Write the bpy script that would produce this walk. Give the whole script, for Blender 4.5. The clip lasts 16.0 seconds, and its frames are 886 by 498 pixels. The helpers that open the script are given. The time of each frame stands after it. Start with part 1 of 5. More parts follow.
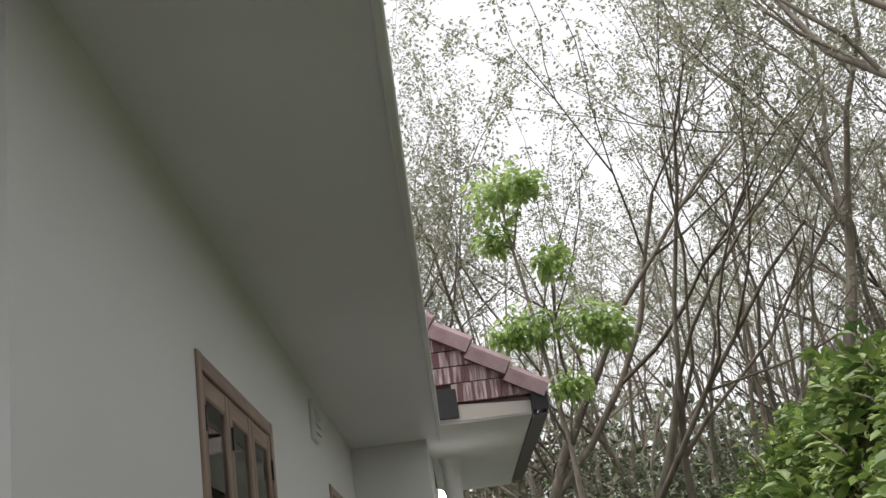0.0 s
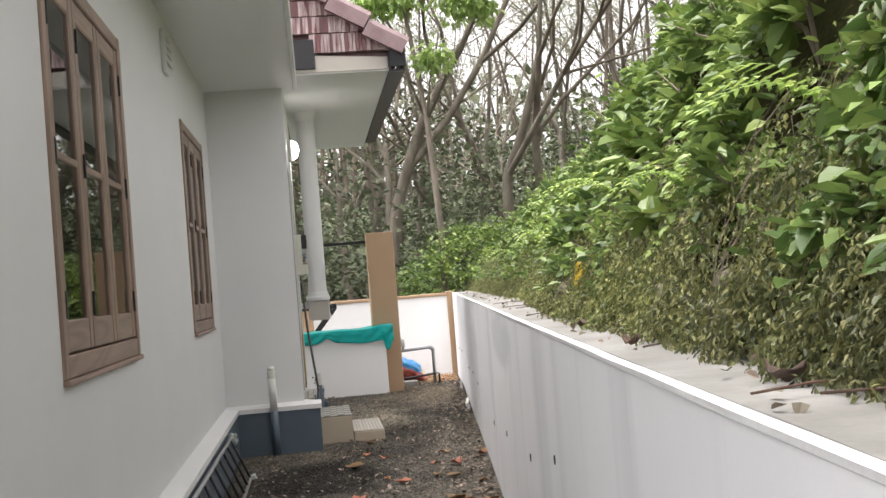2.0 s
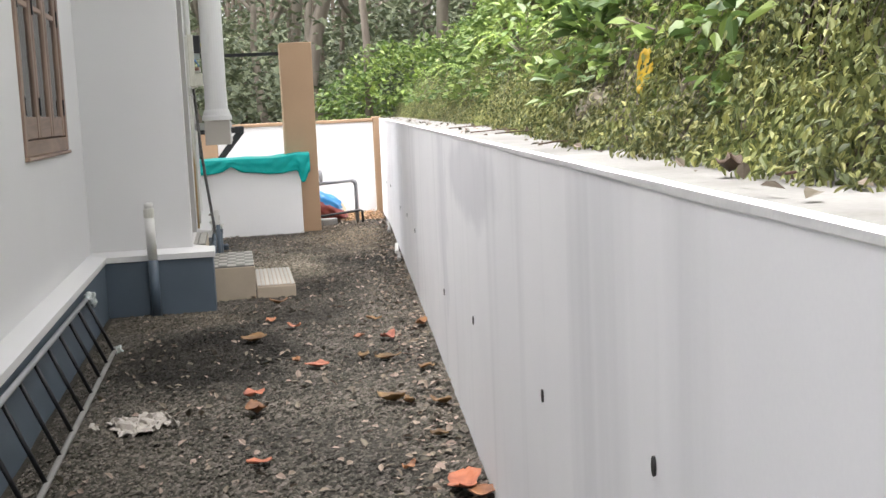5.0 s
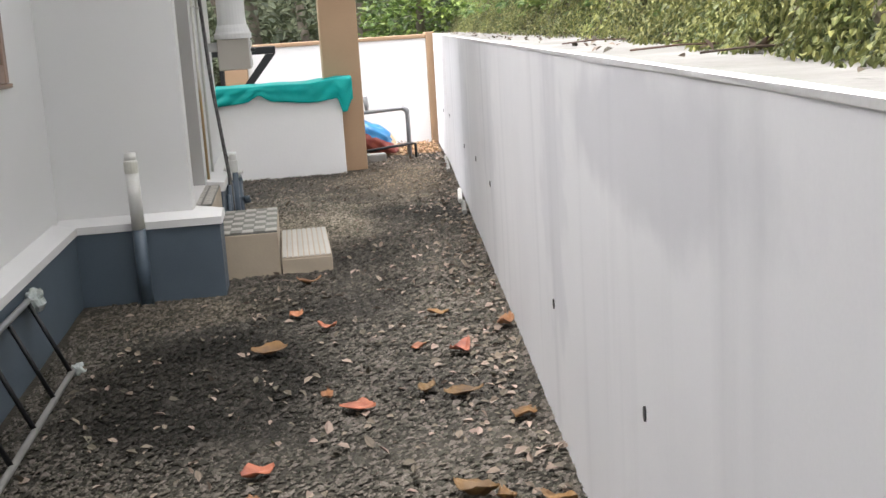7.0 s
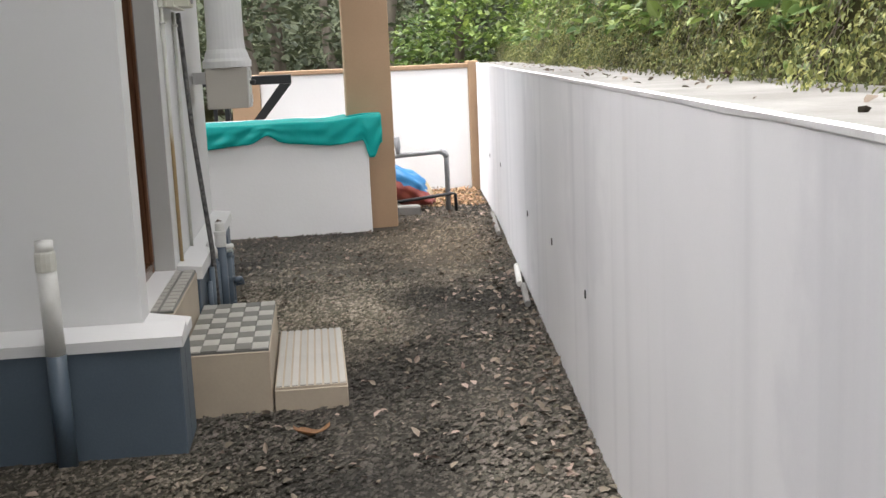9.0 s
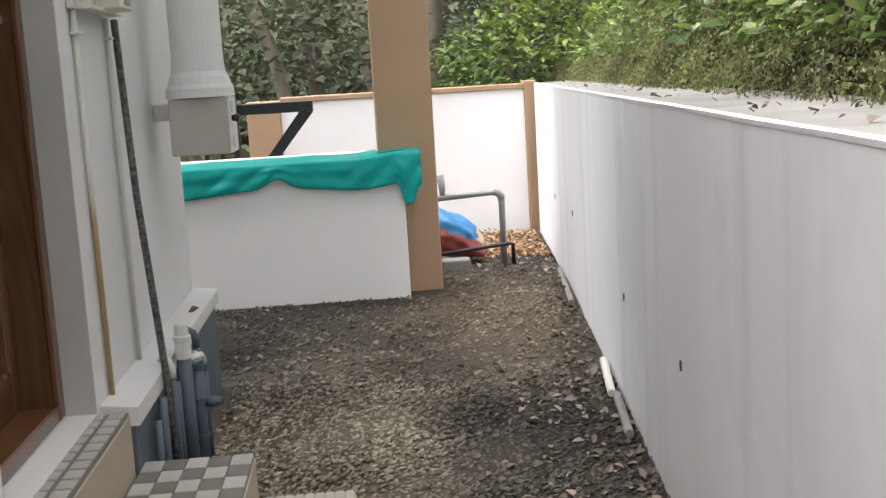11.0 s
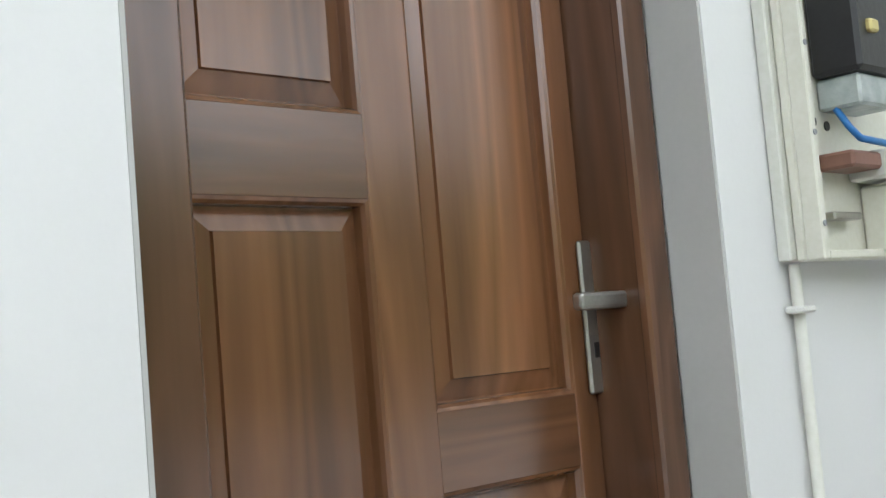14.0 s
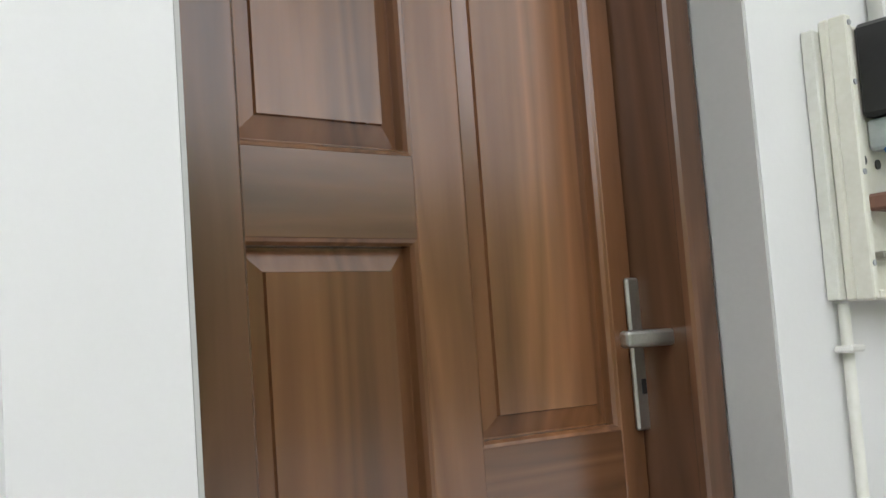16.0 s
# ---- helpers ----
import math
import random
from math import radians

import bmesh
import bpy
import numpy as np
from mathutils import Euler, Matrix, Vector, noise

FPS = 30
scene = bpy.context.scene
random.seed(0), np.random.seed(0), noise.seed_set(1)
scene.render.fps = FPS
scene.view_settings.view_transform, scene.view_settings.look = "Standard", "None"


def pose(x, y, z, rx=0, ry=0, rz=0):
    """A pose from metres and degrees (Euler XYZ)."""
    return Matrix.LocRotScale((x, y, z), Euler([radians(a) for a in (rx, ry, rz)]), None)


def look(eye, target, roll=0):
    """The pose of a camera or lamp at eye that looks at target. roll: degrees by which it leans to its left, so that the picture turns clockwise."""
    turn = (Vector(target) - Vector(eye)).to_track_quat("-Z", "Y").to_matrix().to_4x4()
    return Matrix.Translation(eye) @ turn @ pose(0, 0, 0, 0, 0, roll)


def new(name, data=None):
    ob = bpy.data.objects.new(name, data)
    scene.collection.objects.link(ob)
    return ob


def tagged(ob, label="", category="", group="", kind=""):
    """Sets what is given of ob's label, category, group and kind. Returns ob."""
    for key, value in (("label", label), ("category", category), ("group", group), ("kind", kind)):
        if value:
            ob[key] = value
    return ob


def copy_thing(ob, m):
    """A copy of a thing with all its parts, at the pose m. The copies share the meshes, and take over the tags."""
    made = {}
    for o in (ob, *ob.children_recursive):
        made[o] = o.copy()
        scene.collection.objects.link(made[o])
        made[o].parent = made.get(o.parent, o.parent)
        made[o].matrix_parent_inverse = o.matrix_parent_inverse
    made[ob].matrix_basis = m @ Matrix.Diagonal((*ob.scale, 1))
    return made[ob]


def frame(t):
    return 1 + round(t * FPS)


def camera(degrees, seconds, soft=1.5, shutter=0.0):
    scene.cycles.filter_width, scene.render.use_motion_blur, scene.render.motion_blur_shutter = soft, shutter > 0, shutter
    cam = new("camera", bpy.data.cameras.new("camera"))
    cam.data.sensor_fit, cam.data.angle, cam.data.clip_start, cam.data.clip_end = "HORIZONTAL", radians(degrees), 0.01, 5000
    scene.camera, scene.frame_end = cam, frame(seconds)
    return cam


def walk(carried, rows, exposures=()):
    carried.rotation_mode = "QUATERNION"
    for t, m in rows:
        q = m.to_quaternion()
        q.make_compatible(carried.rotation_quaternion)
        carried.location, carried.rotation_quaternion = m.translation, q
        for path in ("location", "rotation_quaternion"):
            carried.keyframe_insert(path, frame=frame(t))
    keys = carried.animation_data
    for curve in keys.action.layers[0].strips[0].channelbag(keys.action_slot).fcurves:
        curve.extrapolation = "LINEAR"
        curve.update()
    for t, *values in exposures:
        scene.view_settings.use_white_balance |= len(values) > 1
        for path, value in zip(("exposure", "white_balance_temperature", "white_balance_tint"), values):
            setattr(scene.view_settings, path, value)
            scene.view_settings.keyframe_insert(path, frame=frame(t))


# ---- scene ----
cam = camera(41.66, 16.0)
PATH = [
    (0, pose(-0.382, -4.168, 1.545, 0, 0, -1.20) @ pose(0, 0, 0, 107.81) @ pose(0, 0, 0, 0, 0, -7.59)),
    (0.5, pose(-0.355, -4.112, 1.508, 0, 0, -2.24) @ pose(0, 0, 0, 101.99) @ pose(0, 0, 0, 0, 0, -7.05)),
    (1, pose(-0.352, -4.144, 1.418, 0, 0, -3.52) @ pose(0, 0, 0, 96.84) @ pose(0, 0, 0, 0, 0, -5.80)),
    (1.5, pose(-0.370, -4.176, 1.359, 0, 0, -5.06) @ pose(0, 0, 0, 93.28) @ pose(0, 0, 0, 0, 0, -4.98)),
    (2, look((-0.365, -4.153, 1.331), (-0.143, -2.166, 1.385), -4.49)),
    (2.5, look((-0.427, -3.915, 1.334), (-0.145, -1.935, 1.349), -3.85)),
    (3, look((-0.409, -3.784, 1.309), (-0.090, -1.810, 1.297), -3.03)),
    (3.5, look((-0.334, -3.467, 1.319), (0.006, -1.497, 1.253), -2.97)),
    (4, look((-0.329, -2.951, 1.277), (0.036, -0.988, 1.152), -2.54)),
    (4.5, look((-0.291, -2.529, 1.255), (0.074, -0.572, 1.071), -2.68)),
    (5, look((-0.210, -2.043, 1.258), (0.129, -0.087, 1.015), -2.63)),
    (7.5, look((-0.015, 0.429, 1.227), (0.205, 2.380, 0.846), -3.32)),
    (8, look((-0.004, 0.909, 1.241), (0.215, 2.867, 0.896), -2.25)),
    (8.5, look((0.033, 1.418, 1.250), (0.243, 3.378, 0.913), -2.42)),
    (11, look((0.224, 3.623, 1.261), (0.349, 5.597, 0.964), -3.41)),
    (11.5, look((0.247, 4.135, 1.280), (0.204, 6.108, 0.954), -2.20)),
    (12, look((0.315, 4.491, 1.289), (-0.006, 6.426, 0.897), -2.22)),
    (12.5, look((0.347, 4.905, 1.306), (-0.299, 6.738, 0.832), -3.38)),
    (13, look((0.384, 5.277, 1.336), (-0.671, 6.915, 0.884), -4.88)),
    (13.5, look((0.311, 5.412, 1.395), (-0.990, 6.910, 1.146), -4.56)),
    (14, look((0.296, 5.440, 1.422), (-1.161, 6.801, 1.581), -4.87)),
    (14.5, look((0.283, 5.422, 1.448), (-1.160, 6.693, 1.997), -6.14)),
    (15, look((0.310, 5.427, 1.425), (-1.090, 6.593, 2.249), -6.29)),
    (15.5, look((0.309, 5.426, 1.434), (-1.138, 6.622, 2.123), -5.30)),
    (16, look((0.326, 5.432, 1.450), (-1.194, 6.718, 1.638), -4.17)),
]
EXPOSURES = [(0.0, 1.15, 6600, 12), (0.5, 1.4, 6600, 12), (1.0, 1.7, 6700, 13), (1.5, 1.85, 6700, 14), (2.5, 2.09, 6600, 14), (5.0, 2.35, 6500, 14),
             (8.0, 2.18, 6500, 14), (11.0, 1.95, 6600, 14), (11.5, 2.05, 6600, 14), (12.0, 2.45, 6500, 12), (12.5, 2.82, 6300, 11), (13.0, 2.95, 5900, 8), (13.5, 2.95, 6300, 9),
             (14.0, 2.92, 6100, 8), (15.0, 2.85, 6000, 8), (15.5, 2.82, 6150, 9), (16.0, 2.84, 6350, 10)]
walk(cam, PATH, EXPOSURES)
SKY_STRENGTH, SUN_STRENGTH = 0.135, 1.0

# ---- world, sun and lamps ----
world = bpy.data.worlds.new("overcast_sky")
scene.world = world
world.use_nodes = True
wn, wl = world.node_tree.nodes, world.node_tree.links
wn.clear()
sky = wn.new("ShaderNodeTexSky")
sky.sky_type = "NISHITA"
sky.sun_disc = False
sky.sun_elevation, sky.sun_rotation = radians(80), radians(250)
sky.air_density, sky.dust_density = 1.0, 4.0
grey = wn.new("ShaderNodeHueSaturation")
grey.inputs["Saturation"].default_value = 0.12
bg = wn.new("ShaderNodeBackground")
bg.inputs["Strength"].default_value = SKY_STRENGTH
wout = wn.new("ShaderNodeOutputWorld")
wl.new(sky.outputs[0], grey.inputs["Color"])
wl.new(grey.outputs[0], bg.inputs["Color"])
wl.new(bg.outputs[0], wout.inputs["Surface"])
sun = new("sun", bpy.data.lights.new("sun", "SUN"))
sun.data.energy, sun.data.angle, sun.data.color = SUN_STRENGTH, radians(60), (1.0, 0.98, 0.95)
# a veiled sun, high over the house roof
sun.matrix_world = look((-1.7, -0.7, 11), (0, 0, 0))


# ---- helpers for meshes ----
def mesh_of(bm, name):
    me = bpy.data.meshes.new(name)
    bm.to_mesh(me)
    bm.free()
    return me


def raw_mesh(name, verts, faces, smooth=False):
    me = bpy.data.meshes.new(name)
    me.from_pydata(verts, [], faces)
    if smooth:
        me.polygons.foreach_set("use_smooth", [True] * len(me.polygons))
    me.update()
    return me


def thing(name, base, label, category, group="", kind=""):
    ob = new(name)
    ob.location = base
    ob.empty_display_size = 0.1
    bpy.context.view_layer.update()
    return tagged(ob, label, category, group, kind)


def part(name, bm, material, parent=None, label=""):
    """One mesh object in world coordinates, under parent if given."""
    me = mesh_of(bm, name) if isinstance(bm, bmesh.types.BMesh) else bm
    ob = new(name, me)
    if material:
        me.materials.append(material)
    if parent:
        ob.parent = parent
        m = Matrix.Translation(parent.location)
        if parent.parent:
            m = Matrix.Translation(parent.parent.location) if parent.type == "MESH" else m
        ob.matrix_parent_inverse = (Matrix.Identity(4) if parent.type == "MESH" else m.inverted())
    return tagged(ob, label)


def single(name, bm, material, label, category, kind="", group=""):
    return tagged(part(name, bm, material), label, category, group, kind)


def box(x0, x1, y0, y1, z0, z1, bevel=0.0, bm=None, seg=1):
    b = bmesh.new()
    vs = [b.verts.new((x, y, z)) for z in (z0, z1) for y in (y0, y1) for x in (x0, x1)]
    for f in ((0, 2, 3, 1), (4, 5, 7, 6), (0, 1, 5, 4), (2, 6, 7, 3), (0, 4, 6, 2), (1, 3, 7, 5)):
        b.faces.new([vs[i] for i in f])
    if bevel:
        bmesh.ops.bevel(b, geom=b.edges[:], offset=bevel, segments=seg, affect="EDGES", profile=0.5)
    if bm is None:
        return b
    join(bm, b)
    return bm


def join(bm, other):
    me = bpy.data.meshes.new("tmp")
    other.to_mesh(me)
    other.free()
    bm.from_mesh(me)
    bpy.data.meshes.remove(me)
    return bm


def tube(points, radii, n=10, cap=True, smooth=True):
    """A tube along points, as verts and faces."""
    pts = [Vector(p) for p in points]
    if not hasattr(radii, "__len__"):
        radii = [radii] * len(pts)
    verts, faces = [], []
    side = None
    for i, p in enumerate(pts):
        d = (pts[min(i + 1, len(pts) - 1)] - pts[max(i - 1, 0)])
        d = d.normalized() if d.length > 1e-9 else Vector((0, 0, 1))
        if side is None:
            side = d.orthogonal().normalized()
        side = (side - d * side.dot(d))
        side = side.normalized() if side.length > 1e-6 else d.orthogonal().normalized()
        up = d.cross(side)
        for k in range(n):
            a = 2 * math.pi * k / n
            verts.append(tuple(p + (side * math.cos(a) + up * math.sin(a)) * radii[i]))
    for i in range(len(pts) - 1):
        for k in range(n):
            a, b = i * n + k, i * n + (k + 1) % n
            faces.append((a, b, b + n, a + n))
    if cap:
        faces.append(tuple(range(n - 1, -1, -1)))
        faces.append(tuple(range((len(pts) - 1) * n, len(pts) * n)))
    return verts, faces


def tube_mesh(name, points, radii, n=10):
    v, f = tube(points, radii, n)
    return raw_mesh(name, v, f, True)


def lathe(name, cx, cy, profile, n=24, axis="z"):
    """A turned body: profile rows of (radius, height)."""
    verts, faces = [], []
    for r, h in profile:
        for k in range(n):
            a = 2 * math.pi * k / n
            if axis == "z":
                verts.append((cx + r * math.cos(a), cy + r * math.sin(a), h))
            else:
                verts.append((h, cx + r * math.cos(a), cy + r * math.sin(a)))
    for i in range(len(profile) - 1):
        for k in range(n):
            a, b = i * n + k, i * n + (k + 1) % n
            faces.append((a, b, b + n, a + n))
    faces.append(tuple(range(n - 1, -1, -1)))
    faces.append(tuple(range((len(profile) - 1) * n, len(profile) * n)))
    return raw_mesh(name, verts, faces, False)


def prism(outline, y0, y1, axis="y"):
    """An outline of (a, z) pairs drawn out from y0 to y1 (or along x)."""
    b = bmesh.new()
    put = (lambda a, z, y: (a, y, z)) if axis == "y" else (lambda a, z, y: (y, a, z))
    lo = [b.verts.new(put(a, z, y0)) for a, z in outline]
    hi = [b.verts.new(put(a, z, y1)) for a, z in outline]
    n = len(outline)
    b.faces.new(lo[::-1])
    b.faces.new(hi)
    for i in range(n):
        b.faces.new((lo[i], lo[(i + 1) % n], hi[(i + 1) % n], hi[i]))
    bmesh.ops.recalc_face_normals(b, faces=b.faces[:])
    return b


# ---- materials ----
def material(name, base, second=None, rough=0.6, metal=0.0, scale=6.0, fine=60.0, amount=0.5, bump=0.1, bump_scale=None,
             streak=None, streak_amount=0.5, random_value=0.0, stretch=(1, 1, 1), spec=0.5, translucent=0.0, island=False, grain_amount=0.12):
    m = bpy.data.materials.new(name)
    m.use_nodes = True
    nt = m.node_tree
    n, l = nt.nodes, nt.links
    bs = n["Principled BSDF"]
    tc = n.new("ShaderNodeTexCoord")
    mp = n.new("ShaderNodeMapping")
    mp.inputs["Scale"].default_value = stretch
    l.new(tc.outputs["Object"], mp.inputs["Vector"])

    def noise_tex(s, detail=4.0, vec=None):
        t = n.new("ShaderNodeTexNoise")
        t.inputs["Scale"].default_value = s
        t.inputs["Detail"].default_value = detail
        l.new(vec or mp.outputs[0], t.inputs["Vector"])
        return t

    big, small = noise_tex(scale), noise_tex(fine, 2.0)
    ramp = n.new("ShaderNodeMapRange")
    ramp.inputs["From Min"].default_value, ramp.inputs["From Max"].default_value = 0.35, 0.65
    l.new(big.outputs["Fac"], ramp.inputs["Value"])
    mix = n.new("ShaderNodeMix")
    mix.data_type = "RGBA"
    second = second or tuple(c * 0.8 for c in base)
    mix.inputs["A"].default_value, mix.inputs["B"].default_value = (*base, 1), (*second, 1)
    mul = n.new("ShaderNodeMath")
    mul.operation = "MULTIPLY"
    mul.inputs[1].default_value = amount
    l.new(ramp.outputs[0], mul.inputs[0])
    l.new(mul.outputs[0], mix.inputs["Factor"])
    out = mix.outputs["Result"]
    grain = n.new("ShaderNodeMix")
    grain.data_type, grain.blend_type = "RGBA", "OVERLAY"
    grain.inputs["Factor"].default_value = grain_amount
    l.new(out, grain.inputs["A"])
    l.new(small.outputs["Fac"], grain.inputs["B"])
    out = grain.outputs["Result"]
    if streak:
        sm = n.new("ShaderNodeMapping")
        sm.inputs["Scale"].default_value = (2.4, 2.4, 0.16)
        l.new(tc.outputs["Object"], sm.inputs["Vector"])
        st = noise_tex(1.6, 5.0, sm.outputs[0])
        sr = n.new("ShaderNodeMapRange")
        sr.inputs["From Min"].default_value, sr.inputs["From Max"].default_value = 0.54, 0.8
        sr.inputs["To Max"].default_value = streak_amount
        l.new(st.outputs["Fac"], sr.inputs["Value"])
        mx = n.new("ShaderNodeMix")
        mx.data_type = "RGBA"
        mx.inputs["B"].default_value = (*streak, 1)
        l.new(out, mx.inputs["A"])
        l.new(sr.outputs[0], mx.inputs["Factor"])
        out = mx.outputs["Result"]
    if random_value:
        if island:
            src = n.new("ShaderNodeNewGeometry").outputs["Random Per Island"]
        else:
            src = n.new("ShaderNodeObjectInfo").outputs["Random"]
        rr = n.new("ShaderNodeMapRange")
        rr.inputs["To Min"].default_value, rr.inputs["To Max"].default_value = 1 - random_value, 1 + random_value
        l.new(src, rr.inputs["Value"])
        hs = n.new("ShaderNodeHueSaturation")
        l.new(rr.outputs[0], hs.inputs["Value"])
        hr = n.new("ShaderNodeMapRange")
        hr.inputs["To Min"].default_value, hr.inputs["To Max"].default_value = 0.5 + 0.05 * random_value, 0.5 - 0.05 * random_value
        l.new(src, hr.inputs["Value"])
        l.new(hr.outputs[0], hs.inputs["Hue"])
        l.new(out, hs.inputs["Color"])
        out = hs.outputs["Color"]
    l.new(out, bs.inputs["Base Color"])
    bs.inputs["Roughness"].default_value = rough
    bs.inputs["Metallic"].default_value = metal
    bs.inputs["Specular IOR Level"].default_value = spec
    if bump:
        bt = noise_tex(bump_scale or fine, 3.0)
        bp = n.new("ShaderNodeBump")
        bp.inputs["Strength"].default_value = bump
        bp.inputs["Distance"].default_value = 0.01
        l.new(bt.outputs["Fac"], bp.inputs["Height"])
        l.new(bp.outputs[0], bs.inputs["Normal"])
    if translucent:
        tr = n.new("ShaderNodeBsdfTranslucent")
        l.new(out, tr.inputs["Color"])
        ms = n.new("ShaderNodeMixShader")
        ms.inputs["Fac"].default_value = translucent
        l.new(bs.outputs[0], ms.inputs[1])
        l.new(tr.outputs[0], ms.inputs[2])
        l.new(ms.outputs[0], n["Material Output"].inputs["Surface"])
    return m


def wood_material(name, light, dark, along="z", rough=0.2):
    m = material(name, light, dark, rough=rough, scale=1.0, fine=7, amount=0.65, bump=0.015, grain_amount=0.2, spec=0.75,
                 stretch=(9, 9, 0.7) if along == "z" else (9, 0.7, 9))
    n, l = m.node_tree.nodes, m.node_tree.links
    bs = n["Principled BSDF"]
    src = bs.inputs["Base Color"].links[0].from_socket
    tc, info = n.new("ShaderNodeTexCoord"), n.new("ShaderNodeObjectInfo")
    mp = n.new("ShaderNodeMapping")
    mp.inputs["Scale"].default_value = (1, 1, 0.10) if along == "z" else (1, 0.10, 1)
    l.new(tc.outputs["Object"], mp.inputs["Vector"])
    shift = n.new("ShaderNodeVectorMath")
    shift.operation = "MULTIPLY_ADD"
    shift.inputs[1].default_value = (3.1, 5.7, 1.9)
    l.new(info.outputs["Random"], shift.inputs[0])
    l.new(mp.outputs[0], shift.inputs[2])
    # growth rings cut along the board, and slow tone patches
    ring, tone = n.new("ShaderNodeTexNoise"), n.new("ShaderNodeTexNoise")
    ring.inputs["Scale"].default_value, ring.inputs["Detail"].default_value, ring.inputs["Distortion"].default_value = 7.0, 1.0, 0.6
    tone.inputs["Scale"].default_value, tone.inputs["Detail"].default_value = 4.0, 2.0
    l.new(shift.outputs[0], ring.inputs["Vector"])
    l.new(shift.outputs[0], tone.inputs["Vector"])
    mul, saw = n.new("ShaderNodeMath"), n.new("ShaderNodeMath")
    mul.operation, mul.inputs[1].default_value = "MULTIPLY", 16.0
    saw.operation, saw.inputs[1].default_value = "PINGPONG", 1.0
    l.new(ring.outputs["Fac"], mul.inputs[0])
    l.new(mul.outputs[0], saw.inputs[0])
    last = src
    for source, lo, hi, low, high in ((saw.outputs[0], 0.0, 1.0, 0.80, 1.12), (tone.outputs["Fac"], 0.3, 0.7, 0.82, 1.15)):
        mr = n.new("ShaderNodeMapRange")
        mr.inputs["From Min"].default_value, mr.inputs["From Max"].default_value = lo, hi
        mr.inputs["To Min"].default_value, mr.inputs["To Max"].default_value = low, high
        l.new(source, mr.inputs["Value"])
        vm = n.new("ShaderNodeVectorMath")
        vm.operation = "SCALE"
        l.new(last, vm.inputs[0])
        l.new(mr.outputs[0], vm.inputs["Scale"])
        last = vm.outputs[0]
    l.new(last, bs.inputs["Base Color"])
    return m


wall_paint = material("white_wall_paint", (0.69, 0.69, 0.68), (0.63, 0.63, 0.62), rough=0.55, scale=1.2, fine=180, amount=0.4, bump=0.02, bump_scale=60, grain_amount=0.03)
grey_paint = material("pale_grey_paint", (0.47, 0.44, 0.39), (0.42, 0.395, 0.35), rough=0.6, scale=3, fine=120, amount=0.5, bump=0.03, grain_amount=0.04)
# door recess lining, darker than the wall around it
reveal_grey = material("door_reveal_grey", (0.45, 0.45, 0.43), (0.40, 0.40, 0.38), rough=0.6, scale=3, fine=120, amount=0.5, bump=0.02, grain_amount=0.03)
plinth_paint = material("slate_blue_plinth_paint", (0.085, 0.115, 0.145), (0.07, 0.095, 0.12), rough=0.55, scale=4, fine=130, amount=0.6, bump=0.08)
compound_paint = material("white_compound_paint", (0.88, 0.88, 0.87), (0.83, 0.83, 0.82), rough=0.7, scale=2, fine=140, amount=0.4, bump=0.1, bump_scale=50)
retaining_paint = material("weathered_white_limewash", (0.89, 0.893, 0.912), (0.81, 0.815, 0.84), rough=0.75, scale=1.3, fine=150, amount=0.6, bump=0.05,
                           bump_scale=24, streak=(0.52, 0.53, 0.56), streak_amount=0.42)
ledge_paint = material("dirty_white_ledge", (0.27, 0.265, 0.25), (0.125, 0.12, 0.108), rough=0.85, scale=4, fine=90, amount=0.6, bump=0.25, bump_scale=30)
lip_paint = material("fresh_white_edge", (0.93, 0.93, 0.93), (0.84, 0.84, 0.83), rough=0.8, scale=10, fine=90, amount=0.5, bump=0.3, bump_scale=30)
tan_paint = material("tan_pillar_paint", (0.42, 0.28, 0.17), (0.38, 0.25, 0.15), rough=0.65, scale=3, fine=140, amount=0.5, bump=0.08)
step_plaster = material("beige_plaster", (0.42, 0.355, 0.27), (0.36, 0.305, 0.235), rough=0.75, scale=5, fine=90, amount=0.6, bump=0.04, grain_amount=0.05)
tile_light = material("pale_step_tile", (0.42, 0.41, 0.37), (0.36, 0.35, 0.32), rough=0.5, scale=8, fine=150, amount=0.5, bump=0.05, random_value=0.08)
tile_dark = material("dark_step_tile", (0.15, 0.15, 0.13), (0.12, 0.12, 0.105), rough=0.5, scale=8, fine=150, amount=0.5, bump=0.05, random_value=0.08)
door_wood = wood_material("teak_door_wood", (0.205, 0.090, 0.038), (0.075, 0.034, 0.018))
door_wood_h = wood_material("teak_rail_wood", (0.15, 0.066, 0.029), (0.065, 0.03, 0.016), along="y")
frame_wood = wood_material("dark_teak_frame", (0.13, 0.062, 0.033), (0.08, 0.04, 0.023))
window_wood = wood_material("brown_window_wood", (0.27, 0.18, 0.13), (0.19, 0.12, 0.085), rough=0.5)
window_wood_h = wood_material("brown_window_rail", (0.27, 0.18, 0.13), (0.19, 0.12, 0.085), along="y", rough=0.5)
black_iron = material("black_painted_iron", (0.018, 0.019, 0.021), rough=0.45, metal=0.3, scale=12, fine=120, bump=0.08)
dark_rod = material("dark_speckled_rod", (0.02, 0.02, 0.02), (0.42, 0.41, 0.38), rough=0.6, scale=75, fine=90, amount=0.28, bump=0.2)
steel = material("brushed_steel", (0.42, 0.41, 0.38), rough=0.35, metal=0.9, scale=20, fine=200, amount=0.3, bump=0.03)
grey_pipe = material("grey_pvc_pipe", (0.30, 0.31, 0.32), rough=0.45, scale=10, fine=100, bump=0.04)
